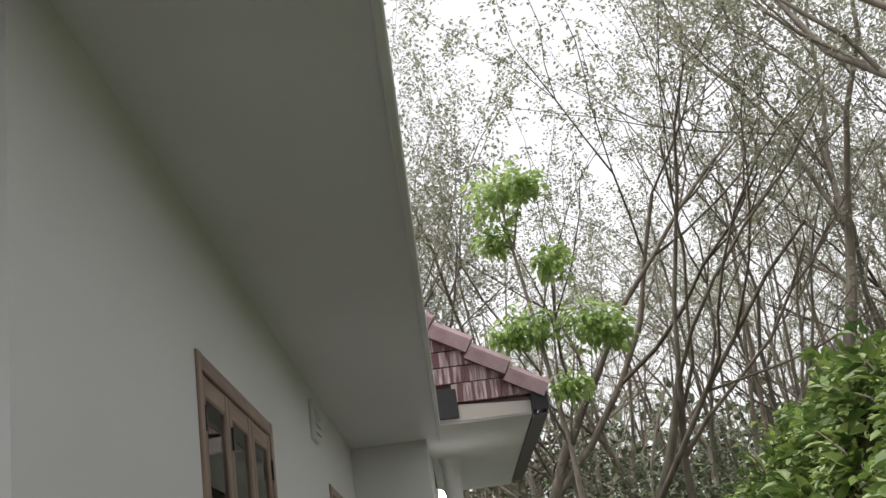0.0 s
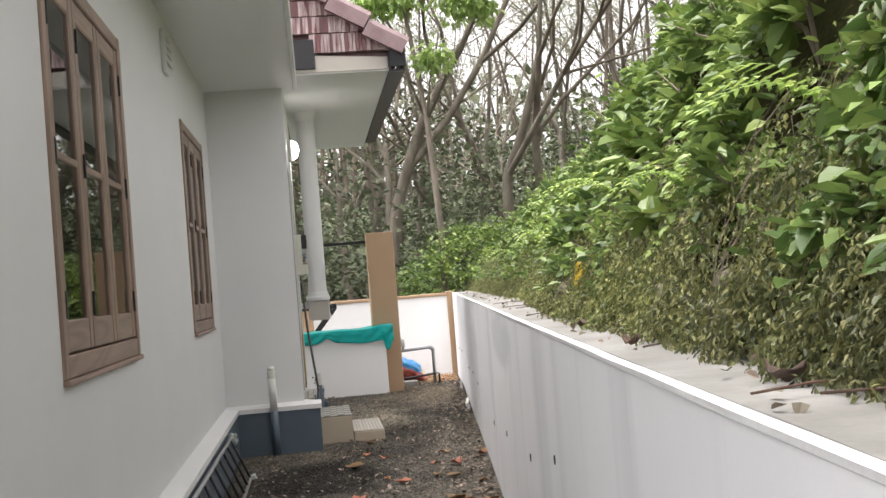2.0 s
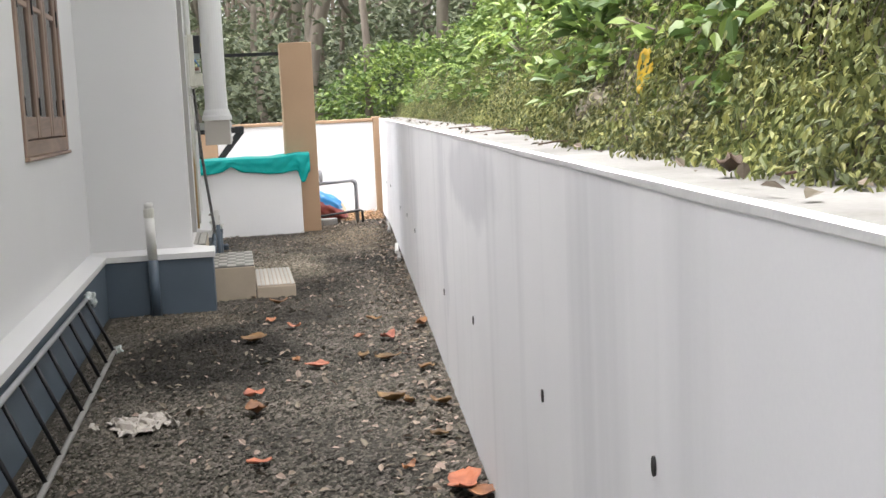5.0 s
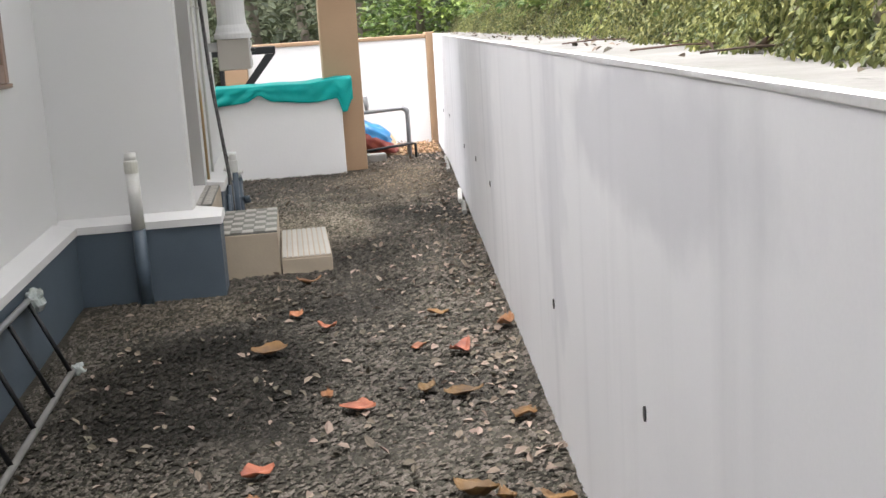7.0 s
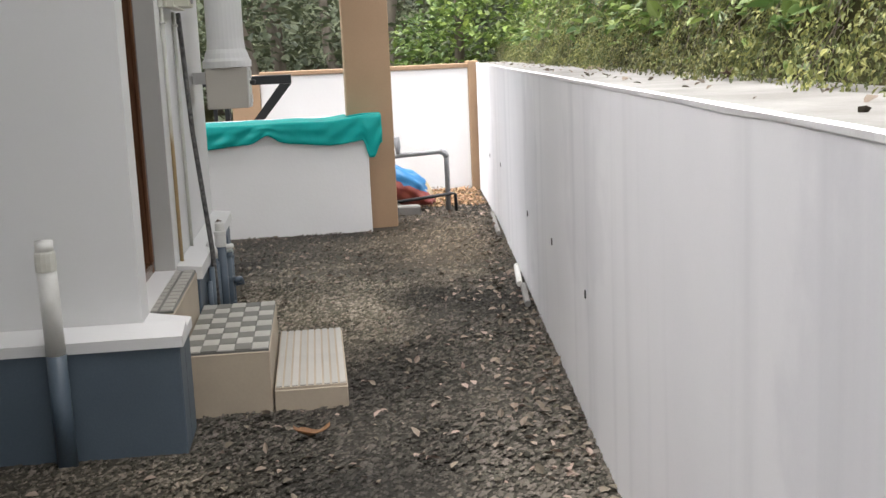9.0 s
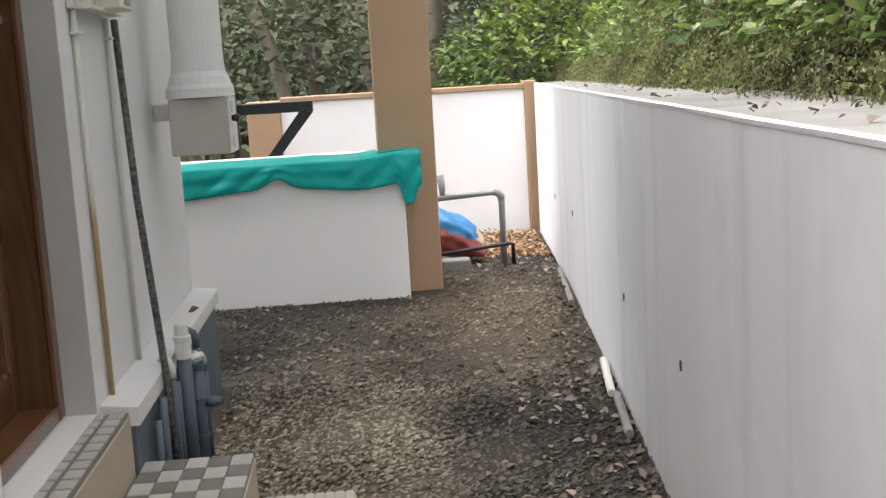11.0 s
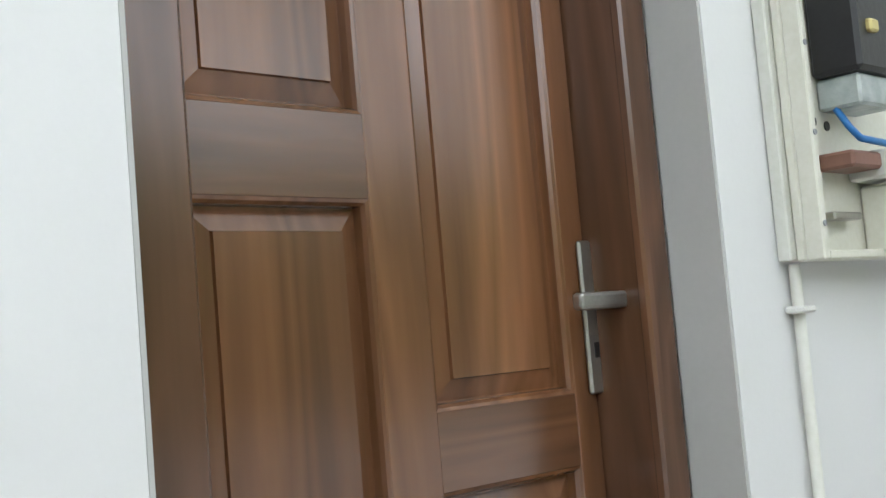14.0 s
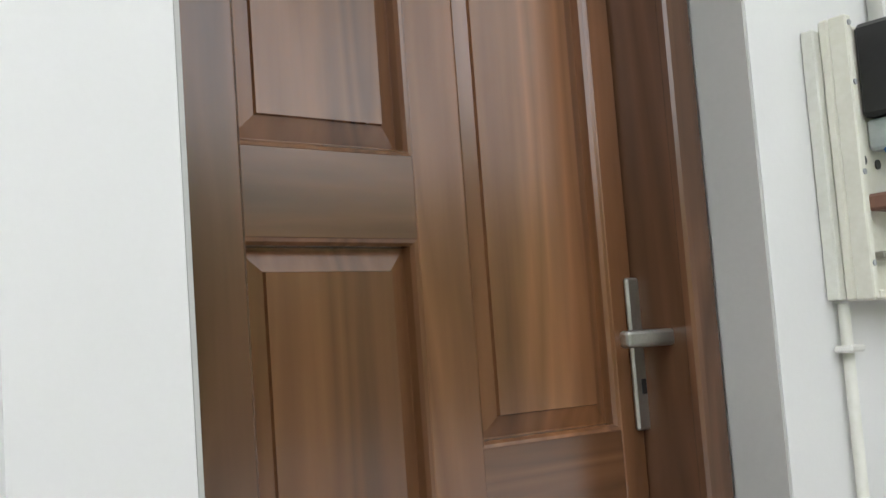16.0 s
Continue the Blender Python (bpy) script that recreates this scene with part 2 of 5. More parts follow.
white_pvc = material("white_pvc", (0.70, 0.70, 0.67), (0.60, 0.59, 0.54), rough=0.4, scale=9, fine=100, amount=0.5, bump=0.04)
conduit_pvc = material("cream_conduit", (0.62, 0.62, 0.56), (0.50, 0.50, 0.44), rough=0.45, scale=8, fine=100, amount=0.5, bump=0.04)
stained_pvc = material("stained_conduit", (0.62, 0.62, 0.56), (0.52, 0.50, 0.42), rough=0.5, scale=5, fine=60, amount=0.5, bump=0.05)
XB_WALL = -0.517
blue_pvc = material("slate_painted_pipe", (0.075, 0.105, 0.135), (0.06, 0.085, 0.11), rough=0.4, scale=9, fine=100, amount=0.5, bump=0.05)
cream_box = material("cream_meter_box", (0.66, 0.65, 0.56), (0.58, 0.57, 0.49), rough=0.45, scale=6, fine=110, amount=0.5, bump=0.04)
# black plastic parts, and plugs coloured as the shade inside small holes
black_plastic_and_hollows = material("black_plastic_and_hollows", (0.02, 0.02, 0.022), rough=0.4, scale=10, fine=100, bump=0.05)
blue_wire_mat = material("blue_wire_sheath", (0.03, 0.17, 0.45), rough=0.4, scale=10, fine=100, bump=0.02)
red_mark = material("brown_breaker", (0.22, 0.11, 0.08), rough=0.5, scale=10, fine=100, bump=0.03)
brass = material("brass_yellow", (0.55, 0.47, 0.20), rough=0.4, metal=0.4, scale=10, fine=100, bump=0.05)
roof_tile = material("maroon_roof_tile", (0.17, 0.075, 0.078), (0.12, 0.05, 0.05), rough=0.28, scale=5, fine=90, amount=0.6, bump=0.06, random_value=0.15)
# rake tiles: reflected sky sheen put into a paler, greyer base colour
rake_sheen_clay = material("ridge_tile_with_sky_sheen", (0.25, 0.175, 0.18), (0.17, 0.10, 0.105), rough=0.3, scale=7, fine=90, amount=0.7, bump=0.06, random_value=0.15)
tile_end = material("tile_end_streaked", (0.72, 0.60, 0.60), (0.18, 0.07, 0.07), rough=0.6, scale=1.0, fine=60, amount=1.0, bump=0.1, stretch=(26, 26, 3), random_value=0.2)
tarp_mat = material("teal_tarpaulin", (0.0, 0.42, 0.385), (0.0, 0.31, 0.285), rough=0.42, spec=0.25, scale=6, fine=180, amount=0.5, bump=0.05, translucent=0.15)
cement = material("grey_cement", (0.24, 0.235, 0.22), (0.18, 0.175, 0.165), rough=0.85, scale=6, fine=100, amount=0.7, bump=0.2)
bag_blue = material("blue_printed_bag", (0.03, 0.21, 0.45), (0.02, 0.15, 0.34), rough=0.35, scale=8, fine=100, amount=0.5, bump=0.05)
bag_red = material("red_printed_bag", (0.35, 0.09, 0.06), (0.24, 0.05, 0.05), rough=0.4, scale=14, fine=100, amount=0.8, bump=0.05)
bag_cream = material("cream_printed_bag", (0.62, 0.50, 0.32), rough=0.4, scale=14, fine=100, bump=0.05)
poly_wrap = material("translucent_plastic_wrap", (0.62, 0.66, 0.64), (0.40, 0.46, 0.45), rough=0.25, scale=30, fine=90, amount=0.8, bump=0.2, translucent=0.3)
paper_white = material("crumpled_white_sheet", (0.46, 0.43, 0.38), (0.28, 0.25, 0.22), rough=0.8, scale=20, fine=120, amount=0.6, bump=0.2)
bark = material("grey_brown_bark", (0.215, 0.19, 0.15), (0.115, 0.098, 0.078), rough=0.9, scale=3, fine=30, amount=0.9, bump=0.5, bump_scale=18, stretch=(2, 2, 0.6), random_value=0.3)
twig_mat = material("brown_twigs", (0.19, 0.16, 0.125), (0.11, 0.09, 0.07), rough=0.9, scale=3, fine=30, amount=0.8, bump=0.2, random_value=0.3, island=True)
leaf_far = material("dull_tree_leaf", (0.29, 0.30, 0.22), (0.22, 0.235, 0.16), rough=0.6, scale=0.8, fine=20, amount=0.8, bump=0, random_value=0.2, translucent=0.6, island=True)
leaf_bright = material("bright_green_leaf", (0.33, 0.45, 0.12), (0.22, 0.36, 0.08), rough=0.5, scale=2, fine=30, amount=0.8, bump=0, random_value=0.3, translucent=0.35, island=True)
leaf_young = material("young_tree_leaf", (0.44, 0.56, 0.22), (0.30, 0.44, 0.14), rough=0.5, scale=2, fine=30, amount=0.8, bump=0, random_value=0.2, translucent=0.55, island=True)
leaf_hedge = material("hedge_leaf", (0.215, 0.305, 0.08), (0.085, 0.15, 0.04), rough=0.42, scale=0.9, fine=30, amount=0.9, bump=0, random_value=0.45, translucent=0.25, island=True)
leaf_olive = material("olive_creeper_leaf", (0.205, 0.235, 0.075), (0.095, 0.10, 0.038), rough=0.55, scale=1.2, fine=30, amount=0.9, bump=0, random_value=0.6, translucent=0.2, island=True)
leaf_dark = material("dark_undergrowth_leaf", (0.15, 0.18, 0.10), (0.07, 0.09, 0.05), rough=0.6, scale=0.5, fine=20, amount=0.8, bump=0, random_value=0.4, translucent=0.2, island=True)
leaf_yellow = material("yellow_leaf", (0.60, 0.42, 0.03), (0.45, 0.30, 0.02), rough=0.5, scale=20, fine=60, amount=0.5, bump=0.05, translucent=0.3)
dry_leaf = material("dry_brown_leaf", (0.28, 0.125, 0.045), (0.13, 0.055, 0.025), rough=0.6, scale=14, fine=70, amount=0.9, bump=0.15, random_value=0.5)
ledge_leaf = material("dark_curled_leaf", (0.10, 0.055, 0.035), (0.05, 0.03, 0.02), rough=0.7, scale=9, fine=70, amount=0.8, bump=0.15, random_value=0.3)
dry_litter = material("dry_leaf_litter", (0.225, 0.185, 0.14), (0.11, 0.085, 0.062), rough=0.75, scale=2, fine=60, amount=0.8, bump=0.1, random_value=0.6, island=True)
tan_litter = material("tan_leaf_heap", (0.42, 0.28, 0.15), (0.24, 0.14, 0.07), rough=0.75, scale=2, fine=60, amount=0.8, bump=0.1, random_value=0.4, island=True)
earth = material("dark_bank_earth", (0.05, 0.045, 0.02), (0.028, 0.032, 0.012), rough=1.0, scale=9, fine=60, amount=0.9, bump=0.9, bump_scale=30, spec=0.05, grain_amount=0.5)
rock_mat = material("lichened_rock", (0.17, 0.145, 0.11), (0.09, 0.085, 0.05), rough=0.9, scale=6, fine=50, amount=0.8, bump=0.5, bump_scale=18)
gravel_chip = material("gravel_chips", (0.13, 0.118, 0.096), (0.034, 0.032, 0.028), rough=0.75, scale=0.75, fine=60, amount=0.8, bump=0.2, random_value=0.62, island=True, spec=0.15)


def ground_material():
    m = material("gravel_ground", (0.06, 0.054, 0.043), (0.018, 0.0165, 0.0145), rough=0.85, grain_amount=0.4, scale=0.75, fine=45, amount=0.85, bump=0.9, bump_scale=38, spec=0.15)
    return m


gravel_ground = ground_material()


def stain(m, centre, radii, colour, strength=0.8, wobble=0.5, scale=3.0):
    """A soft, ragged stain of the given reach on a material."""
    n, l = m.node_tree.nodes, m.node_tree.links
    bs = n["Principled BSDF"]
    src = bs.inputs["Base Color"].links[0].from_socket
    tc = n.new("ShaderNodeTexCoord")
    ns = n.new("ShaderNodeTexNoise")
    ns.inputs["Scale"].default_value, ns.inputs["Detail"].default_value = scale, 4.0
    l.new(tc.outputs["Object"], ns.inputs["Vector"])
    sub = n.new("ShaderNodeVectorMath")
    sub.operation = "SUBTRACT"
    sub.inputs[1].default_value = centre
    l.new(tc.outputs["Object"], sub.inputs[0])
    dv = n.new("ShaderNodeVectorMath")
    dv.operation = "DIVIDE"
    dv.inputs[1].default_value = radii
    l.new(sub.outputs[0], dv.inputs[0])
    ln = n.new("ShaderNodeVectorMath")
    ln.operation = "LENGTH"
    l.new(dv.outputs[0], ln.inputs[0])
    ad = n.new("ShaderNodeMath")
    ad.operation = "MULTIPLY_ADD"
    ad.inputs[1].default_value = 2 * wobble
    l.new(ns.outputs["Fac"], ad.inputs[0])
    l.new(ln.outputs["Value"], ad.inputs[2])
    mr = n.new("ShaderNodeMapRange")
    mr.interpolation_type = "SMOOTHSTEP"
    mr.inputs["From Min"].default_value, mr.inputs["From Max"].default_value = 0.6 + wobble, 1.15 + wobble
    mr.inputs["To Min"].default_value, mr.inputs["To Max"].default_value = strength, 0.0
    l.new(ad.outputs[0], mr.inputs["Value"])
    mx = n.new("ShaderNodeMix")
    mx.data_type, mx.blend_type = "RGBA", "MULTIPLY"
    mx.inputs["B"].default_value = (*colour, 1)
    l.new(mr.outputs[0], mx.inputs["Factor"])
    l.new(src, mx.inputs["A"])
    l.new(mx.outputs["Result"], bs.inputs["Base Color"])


# damp patch by the house wall, then darker and paler patches of the gravel
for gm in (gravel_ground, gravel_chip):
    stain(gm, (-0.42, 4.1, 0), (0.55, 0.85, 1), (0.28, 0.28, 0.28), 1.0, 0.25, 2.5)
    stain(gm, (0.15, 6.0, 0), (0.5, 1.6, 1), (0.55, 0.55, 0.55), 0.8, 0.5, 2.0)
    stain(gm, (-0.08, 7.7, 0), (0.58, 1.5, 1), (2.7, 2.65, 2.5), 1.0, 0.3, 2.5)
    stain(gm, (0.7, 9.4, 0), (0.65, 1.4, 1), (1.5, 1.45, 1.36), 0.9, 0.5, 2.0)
    stain(gm, (-0.65, 5.25, 0), (0.6, 0.35, 1), (1.4, 1.35, 1.25), 0.9, 0.4, 2.5)
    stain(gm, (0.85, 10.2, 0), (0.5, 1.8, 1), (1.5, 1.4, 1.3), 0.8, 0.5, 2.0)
# rain marks and scuffs on the retaining wall
stain(retaining_paint, (0.8, 3.2, 0.75), (0.6, 0.28, 0.5), (0.76, 0.76, 0.79), 0.35, 0.9, 6.0)
stain(retaining_paint, (0.9, 5.6, 0.8), (0.6, 0.5, 0.45), (0.80, 0.80, 0.82), 0.3, 0.9, 6.0)
stain(retaining_paint, (0.6, 2.0, 1.0), (0.6, 0.9, 0.16), (0.80, 0.80, 0.82), 0.8, 0.5, 5.0)
stain(retaining_paint, (1.1, 7.5, 0.7), (0.6, 0.35, 0.5), (0.80, 0.80, 0.82), 0.35, 0.9, 6.0)
# rust-brown water stain on the lower conduit
stain(stained_pvc, (XB_WALL, 6.835, 0.66), (0.5, 0.2, 0.36), (0.62, 0.42, 0.20), 0.95, 0.35, 9.0)


def glass_material():
    m = bpy.data.materials.new("window_glass")
    m.use_nodes = True
    n, l = m.node_tree.nodes, m.node_tree.links
    n.remove(n["Principled BSDF"])
    gl, tr, mx = n.new("ShaderNodeBsdfGlossy"), n.new("ShaderNodeBsdfTransparent"), n.new("ShaderNodeMixShader")
    fr = n.new("ShaderNodeFresnel")
    fr.inputs["IOR"].default_value = 1.6
    gl.inputs["Roughness"].default_value = 0.01
    tr.inputs["Color"].default_value = (0.55, 0.58, 0.57, 1)
    l.new(fr.outputs[0], mx.inputs["Fac"])
    l.new(tr.outputs[0], mx.inputs[1])
    l.new(gl.outputs[0], mx.inputs[2])
    l.new(mx.outputs[0], n["Material Output"].inputs["Surface"])
    return m


glass = glass_material()
lamp_glow = bpy.data.materials.new("lamp_diffuser")
lamp_glow.use_nodes = True
lb = lamp_glow.node_tree.nodes["Principled BSDF"]
lb.inputs["Base Color"].default_value = (0.9, 0.9, 0.9, 1)
lb.inputs["Emission Color"].default_value = (1, 0.98, 0.94, 1)
lb.inputs["Emission Strength"].default_value = 6.0

# ---- plan, in metres: x to the right, y along the passage ----
XA = -1.175       # recessed house wall with the windows
XB = -0.53        # projecting house wall with the door
YP = 5.73         # face of the projecting block
PZ = 0.36        # top of the blue plinth
SOFFIT = 3.06
Y_END = 8.50      # far end of the house block
W0, WS = 0.397, 0.0957   # foot line of the retaining wall: x = W0 + WS * y
Y_FAR = 13.39     # far compound wall


def wall_x(y):
    return W0 + WS * y


def ground_z(y):
    if y < 10.4:
        return 0.0
    return -0.10 * min(1.0, (y - 10.4) / 2.8)


def smooth01(a):
    a = max(0.0, min(1.0, a))
    return a * a * (3 - 2 * a)


def ledge_w(y):
    return 0.25 + 0.14 * smooth01((y - 0.5) / 3.0)


def bank_z(u, y):
    """Height of the bank, u metres behind the foot line of the retaining wall."""
    w = ledge_w(y)
    crest = 2.12 - 0.12 * smooth01((y - 1) / 3) - 0.2 * smooth01((y - 7) / 6)
    if u < w:
        return 1.10
    face = smooth01((u - w + 0.02) / 0.65)
    z = 1.10 + (crest - 1.10) * face
    return z + 0.06 * max(0.0, u - w - 0.5) + 0.10 * noise.noise((u * 1.7, y * 1.3, 3.1)) * face


# ground: one sheet, sheared along the retaining wall
def build_ground():
    us = [-900, -300, -90, -40, -20, -10, -5, -3, -2.2] + [-1.9 + 0.1 * i for i in range(20)] + [0.06, 0.14, 0.3, 0.36, 0.42, 0.5, 0.58, 0.66, 0.74, 0.85, 1.0, 1.2,
          1.5, 2, 3, 4.5, 7, 12, 20, 40, 90, 300, 900]
    ys = [-900, -300, -90, -40, -20, -12, -8, -6] + [-5 + 0.15 * i for i in range(130)] + [15, 16, 18, 21, 26, 35, 60, 120, 300, 900]
    verts, faces = [], []
    for y in ys:
        yy = max(-14.0, min(16.0, y))
        for u in us:
            x = u + wall_x(yy)
            if u < 0.1:
                z = ground_z(y) + (0.012 * noise.noise((x * 2.3, y * 2.3, 0.0)) if abs(y) < 16 else 0.0)
            else:
                z = bank_z(u, yy) if u < 40 else 3.0
                if y > 15.5:
                    k = smooth01((y - 15.5) / 4.0)
                    z = z * (1 - k) + k * (0.3 + 0.03 * min(u, 40))
            verts.append((x, y, z))
    n = len(us)
    for j in range(len(ys) - 1):
        for i in range(n - 1):
            a = j * n + i
            faces.append((a, a + 1, a + 1 + n, a + n))
    ob = new("ground", raw_mesh("ground", verts, faces, True))
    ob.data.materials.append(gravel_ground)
    ob.data.materials.append(earth)
    for p in ob.data.polygons:
        c = p.center
        if c.x > wall_x(max(-14, min(16, c.y))) + 0.1 or c.y > 14.3 or c.x < -12:
            p.material_index = 1
    tagged(ob, "dark grey gravel ground rising to a weedy earth bank", "ground", kind="structure")


build_ground()


# ---- house walls ----
def wall_along_y(x0, x1, y0, y1, z0, z1, holes):
    """A wall slab between x0 and x1 with holes (ya, yb, za, zb), in butted blocks."""
    b = bmesh.new()
    y = y0
    for ya, yb, za, zb in sorted(holes):
        box(x0, x1, y, ya, z0, z1, bm=b)
        box(x0, x1, ya, yb, z0, za, bm=b)
        box(x0, x1, ya, yb, zb, z1, bm=b)
        y = yb
    box(x0, x1, y, y1, z0, z1, bm=b)
    bmesh.ops.remove_doubles(b, verts=b.verts[:], dist=1e-5)
    return b


WIN = ((-0.363, 1.205), (3.634, 5.045))
WZ = (1.108, 2.531)
DOOR_Y, DOOR_Z = (5.882, 6.695), (0.42, 2.41)
tagged(part("wall_west", wall_along_y(XA - 0.22, XA, -2.03, YP + 0.2, 0.0, SOFFIT, [(a, b, *WZ) for a, b in WIN]), wall_paint),
       "white painted house wall with two brown windows", "wall", kind="structure")
tagged(part("wall_south", box(-7.0, XA - 0.22, -2.03, -1.81, 0.0, SOFFIT), wall_paint), "white painted end wall of the house", "wall", kind="structure")
tagged(part("wall_projecting", box(XA, XB - 0.2, YP, YP + 0.2, 0.0, SOFFIT), wall_paint), "white painted face of the projecting block", "wall", kind="structure")
tagged(part("wall_door_side", wall_along_y(XB - 0.2, XB, YP, Y_END, 0.0, SOFFIT + 0.12, [(*DOOR_Y, *DOOR_Z)]), wall_paint),
       "white painted wall with a recessed wooden door", "wall", kind="structure")
tagged(part("wall_end", box(-7.0, XB - 0.2, Y_END - 0.2, Y_END, 0.0, SOFFIT + 0.12), wall_paint), "white painted end wall of the house", "wall", kind="structure")
tagged(part("wall_back", box(-7.2, -7.0, -2.03, Y_END, 0.0, SOFFIT + 0.12), wall_paint), "plain rear wall of the house", "wall", kind="structure")
tagged(part("wall_inner", box(-4.3, -4.2, -1.78, Y_END - 0.22, 0.0, SOFFIT - 0.01), wall_paint), "plain inner room wall", "wall", kind="structure")
tagged(part("wall_inner_cross", box(-4.19, XB - 0.22, YP + 0.24, YP + 0.3, 0.0, SOFFIT - 0.01), wall_paint), "plain inner cross wall", "wall", kind="structure")
tagged(part("floor_indoor", box(-6.99, XA - 0.23, -1.80, YP - 0.02, 0.3, 0.4), cement), "plain indoor floor", "floor", kind="structure")
# soffit slab over the recess, flush with the projecting block
tagged(part("ceiling_soffit", box(-7.2, -0.43, -3.6, YP - 0.004, SOFFIT, SOFFIT + 0.14), wall_paint), "white painted overhanging roof slab soffit", "soffit", kind="structure")
tagged(part("trim_slab_edge", box(-0.43, -0.395, -3.6, YP + 0.02, SOFFIT - 0.02, SOFFIT + 0.16, 0.006), wall_paint), "white drip edge of the roof slab", "trim", kind="structure")
# plinth with its white ledge
tagged(part("plinth_west", box(XA + 0.001, -1.08, -2.03, 5.6, -0.1, PZ, 0.004), plinth_paint), "slate blue painted plinth", "plinth", kind="structure")
tagged(part("plinth_projecting", box(XA + 0.002, -0.40, 5.6005, YP - 0.001, -0.1, PZ, 0.004), plinth_paint), "slate blue painted plinth", "plinth", kind="structure")
b = box(XB + 0.001, -0.40, YP + 0.001, 5.88, -0.1, PZ, 0.004)
box(XB + 0.001, -0.44, 6.715, Y_END - 0.01, -0.1, PZ + 0.012, 0.004, bm=b)
tagged(part("plinth_door_side", b, plinth_paint), "slate blue painted plinth beside the step", "plinth", kind="structure")


def ledge(name, outline, a0, a1, axis):
    tagged(part(name, prism(outline, a0, a1, axis), wall_paint), "white sloping ledge on the plinth", "trim", kind="structure")


ledge("trim_ledge_west", [(XA + 0.002, PZ), (-1.068, PZ), (-1.068, PZ + 0.036), (XA + 0.002, PZ + 0.058)], -2.04, 5.588, "y")
ledge("trim_ledge_projecting", [(YP - 0.002, PZ), (5.588, PZ), (5.588, PZ + 0.036), (YP - 0.002, PZ + 0.058)], XA + 0.004, -0.388, "x")
ledge("trim_ledge_near_door", [(XB + 0.002, PZ), (-0.388, PZ), (-0.388, PZ + 0.036), (XB + 0.002, PZ + 0.058)], YP + 0.002, 5.88, "y")
ledge("trim_ledge_far_door", [(XB + 0.002, PZ + 0.0125), (-0.426, PZ + 0.0125), (-0.426, PZ + 0.064), (XB + 0.002, PZ + 0.074)], 6.713, Y_END + 0.0, "y")
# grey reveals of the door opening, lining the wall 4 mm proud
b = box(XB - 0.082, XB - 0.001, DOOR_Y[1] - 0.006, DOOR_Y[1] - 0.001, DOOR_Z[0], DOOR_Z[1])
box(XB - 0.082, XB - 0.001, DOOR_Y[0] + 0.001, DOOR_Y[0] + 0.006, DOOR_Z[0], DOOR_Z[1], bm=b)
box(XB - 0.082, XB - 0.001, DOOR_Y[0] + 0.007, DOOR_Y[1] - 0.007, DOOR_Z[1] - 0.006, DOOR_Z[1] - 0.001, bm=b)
tagged(part("trim_door_reveal", b, reveal_grey), "grey lining of the door reveal", "trim", kind="structure")


# ---- windows ----
def window(y0, y1, sashes, label, name):
    z0, z1 = WZ
    w = thing(name, (XA, (y0 + y1) / 2, z0), label, "window", kind="structure")
    fr = bmesh.new()
    x0, x1, t = XA - 0.10, XA + 0.012, 0.06
    box(x0, x1, y0, y0 + t, z0, z1, 0.004, fr)
    box(x0, x1, y1 - t, y1, z0, z1, 0.004, fr)
    part("window_frame", fr, window_wood, w)
    rail = bmesh.new()
    box(x0, x1 - 0.002, y0 + t, y1 - t, z1 - t, z1, 0.004, rail)
    box(x0, x1 - 0.002, y0 + t, y1 - t, z0, z0 + 0.075, 0.004, rail)
    part("frame_rail", rail, window_wood_h, w)
    part("window_sill", box(x0, x1 + 0.012, y0 - 0.002, y1 + 0.002, z0 - 0.02, z0 - 0.001, 0.004), window_wood_h, w)
    step = (y1 - y0 - 2 * t) / sashes
    for i in range(sashes):
        a, c = y0 + t + i * step + 0.003, y0 + t + (i + 1) * step - 0.003
        za, zc, s = z0 + 0.08, z1 - t - 0.004, 0.062
        st = bmesh.new()
        sx0, sx1 = XA - 0.042, XA + 0.004
        box(sx0, sx1, a, a + s, za, zc, 0.006, st)
        box(sx0, sx1, c - s, c, za, zc, 0.006, st)
        sash = part("sash", st, window_wood, w)
        rl = bmesh.new()
        mid = (za + zc) / 2 + 0.02
        box(sx0, sx1 - 0.002, a + s, c - s, zc - 0.08, zc, 0.006, rl)
        box(sx0, sx1 - 0.002, a + s, c - s, za, za + 0.11, 0.006, rl)
        box(sx1 - 0.022, sx1 - 0.004, a + s, c - s, mid - 0.014, mid + 0.014, 0.004, rl)
        part("sash_rail", rl, window_wood_h, sash)
        for p0, p1 in ((za + 0.11, mid - 0.014), (mid + 0.014, zc - 0.08)):
            pane = part("pane", box(sx1 - 0.016, sx1 - 0.012, a + s - 0.006, c - s + 0.006, p0 - 0.006, p1 + 0.006), glass, sash)
            pane.visible_shadow = False
        hy = a + 0.006 if i < sashes - 1 else c - 0.018
        for hz in (za + 0.16, mid, zc - 0.16):
            part("hinge", box(sx1 + 0.001, sx1 + 0.010, hy, hy + 0.012, hz - 0.045, hz + 0.045, 0.002), black_iron, sash, "black steel hinge")
    return w


window(*WIN[0], 3, "three-sash brown wooden window with clear panes", "window_1")
window(*WIN[1], 3, "brown wooden window with narrow closed sashes", "window_2")

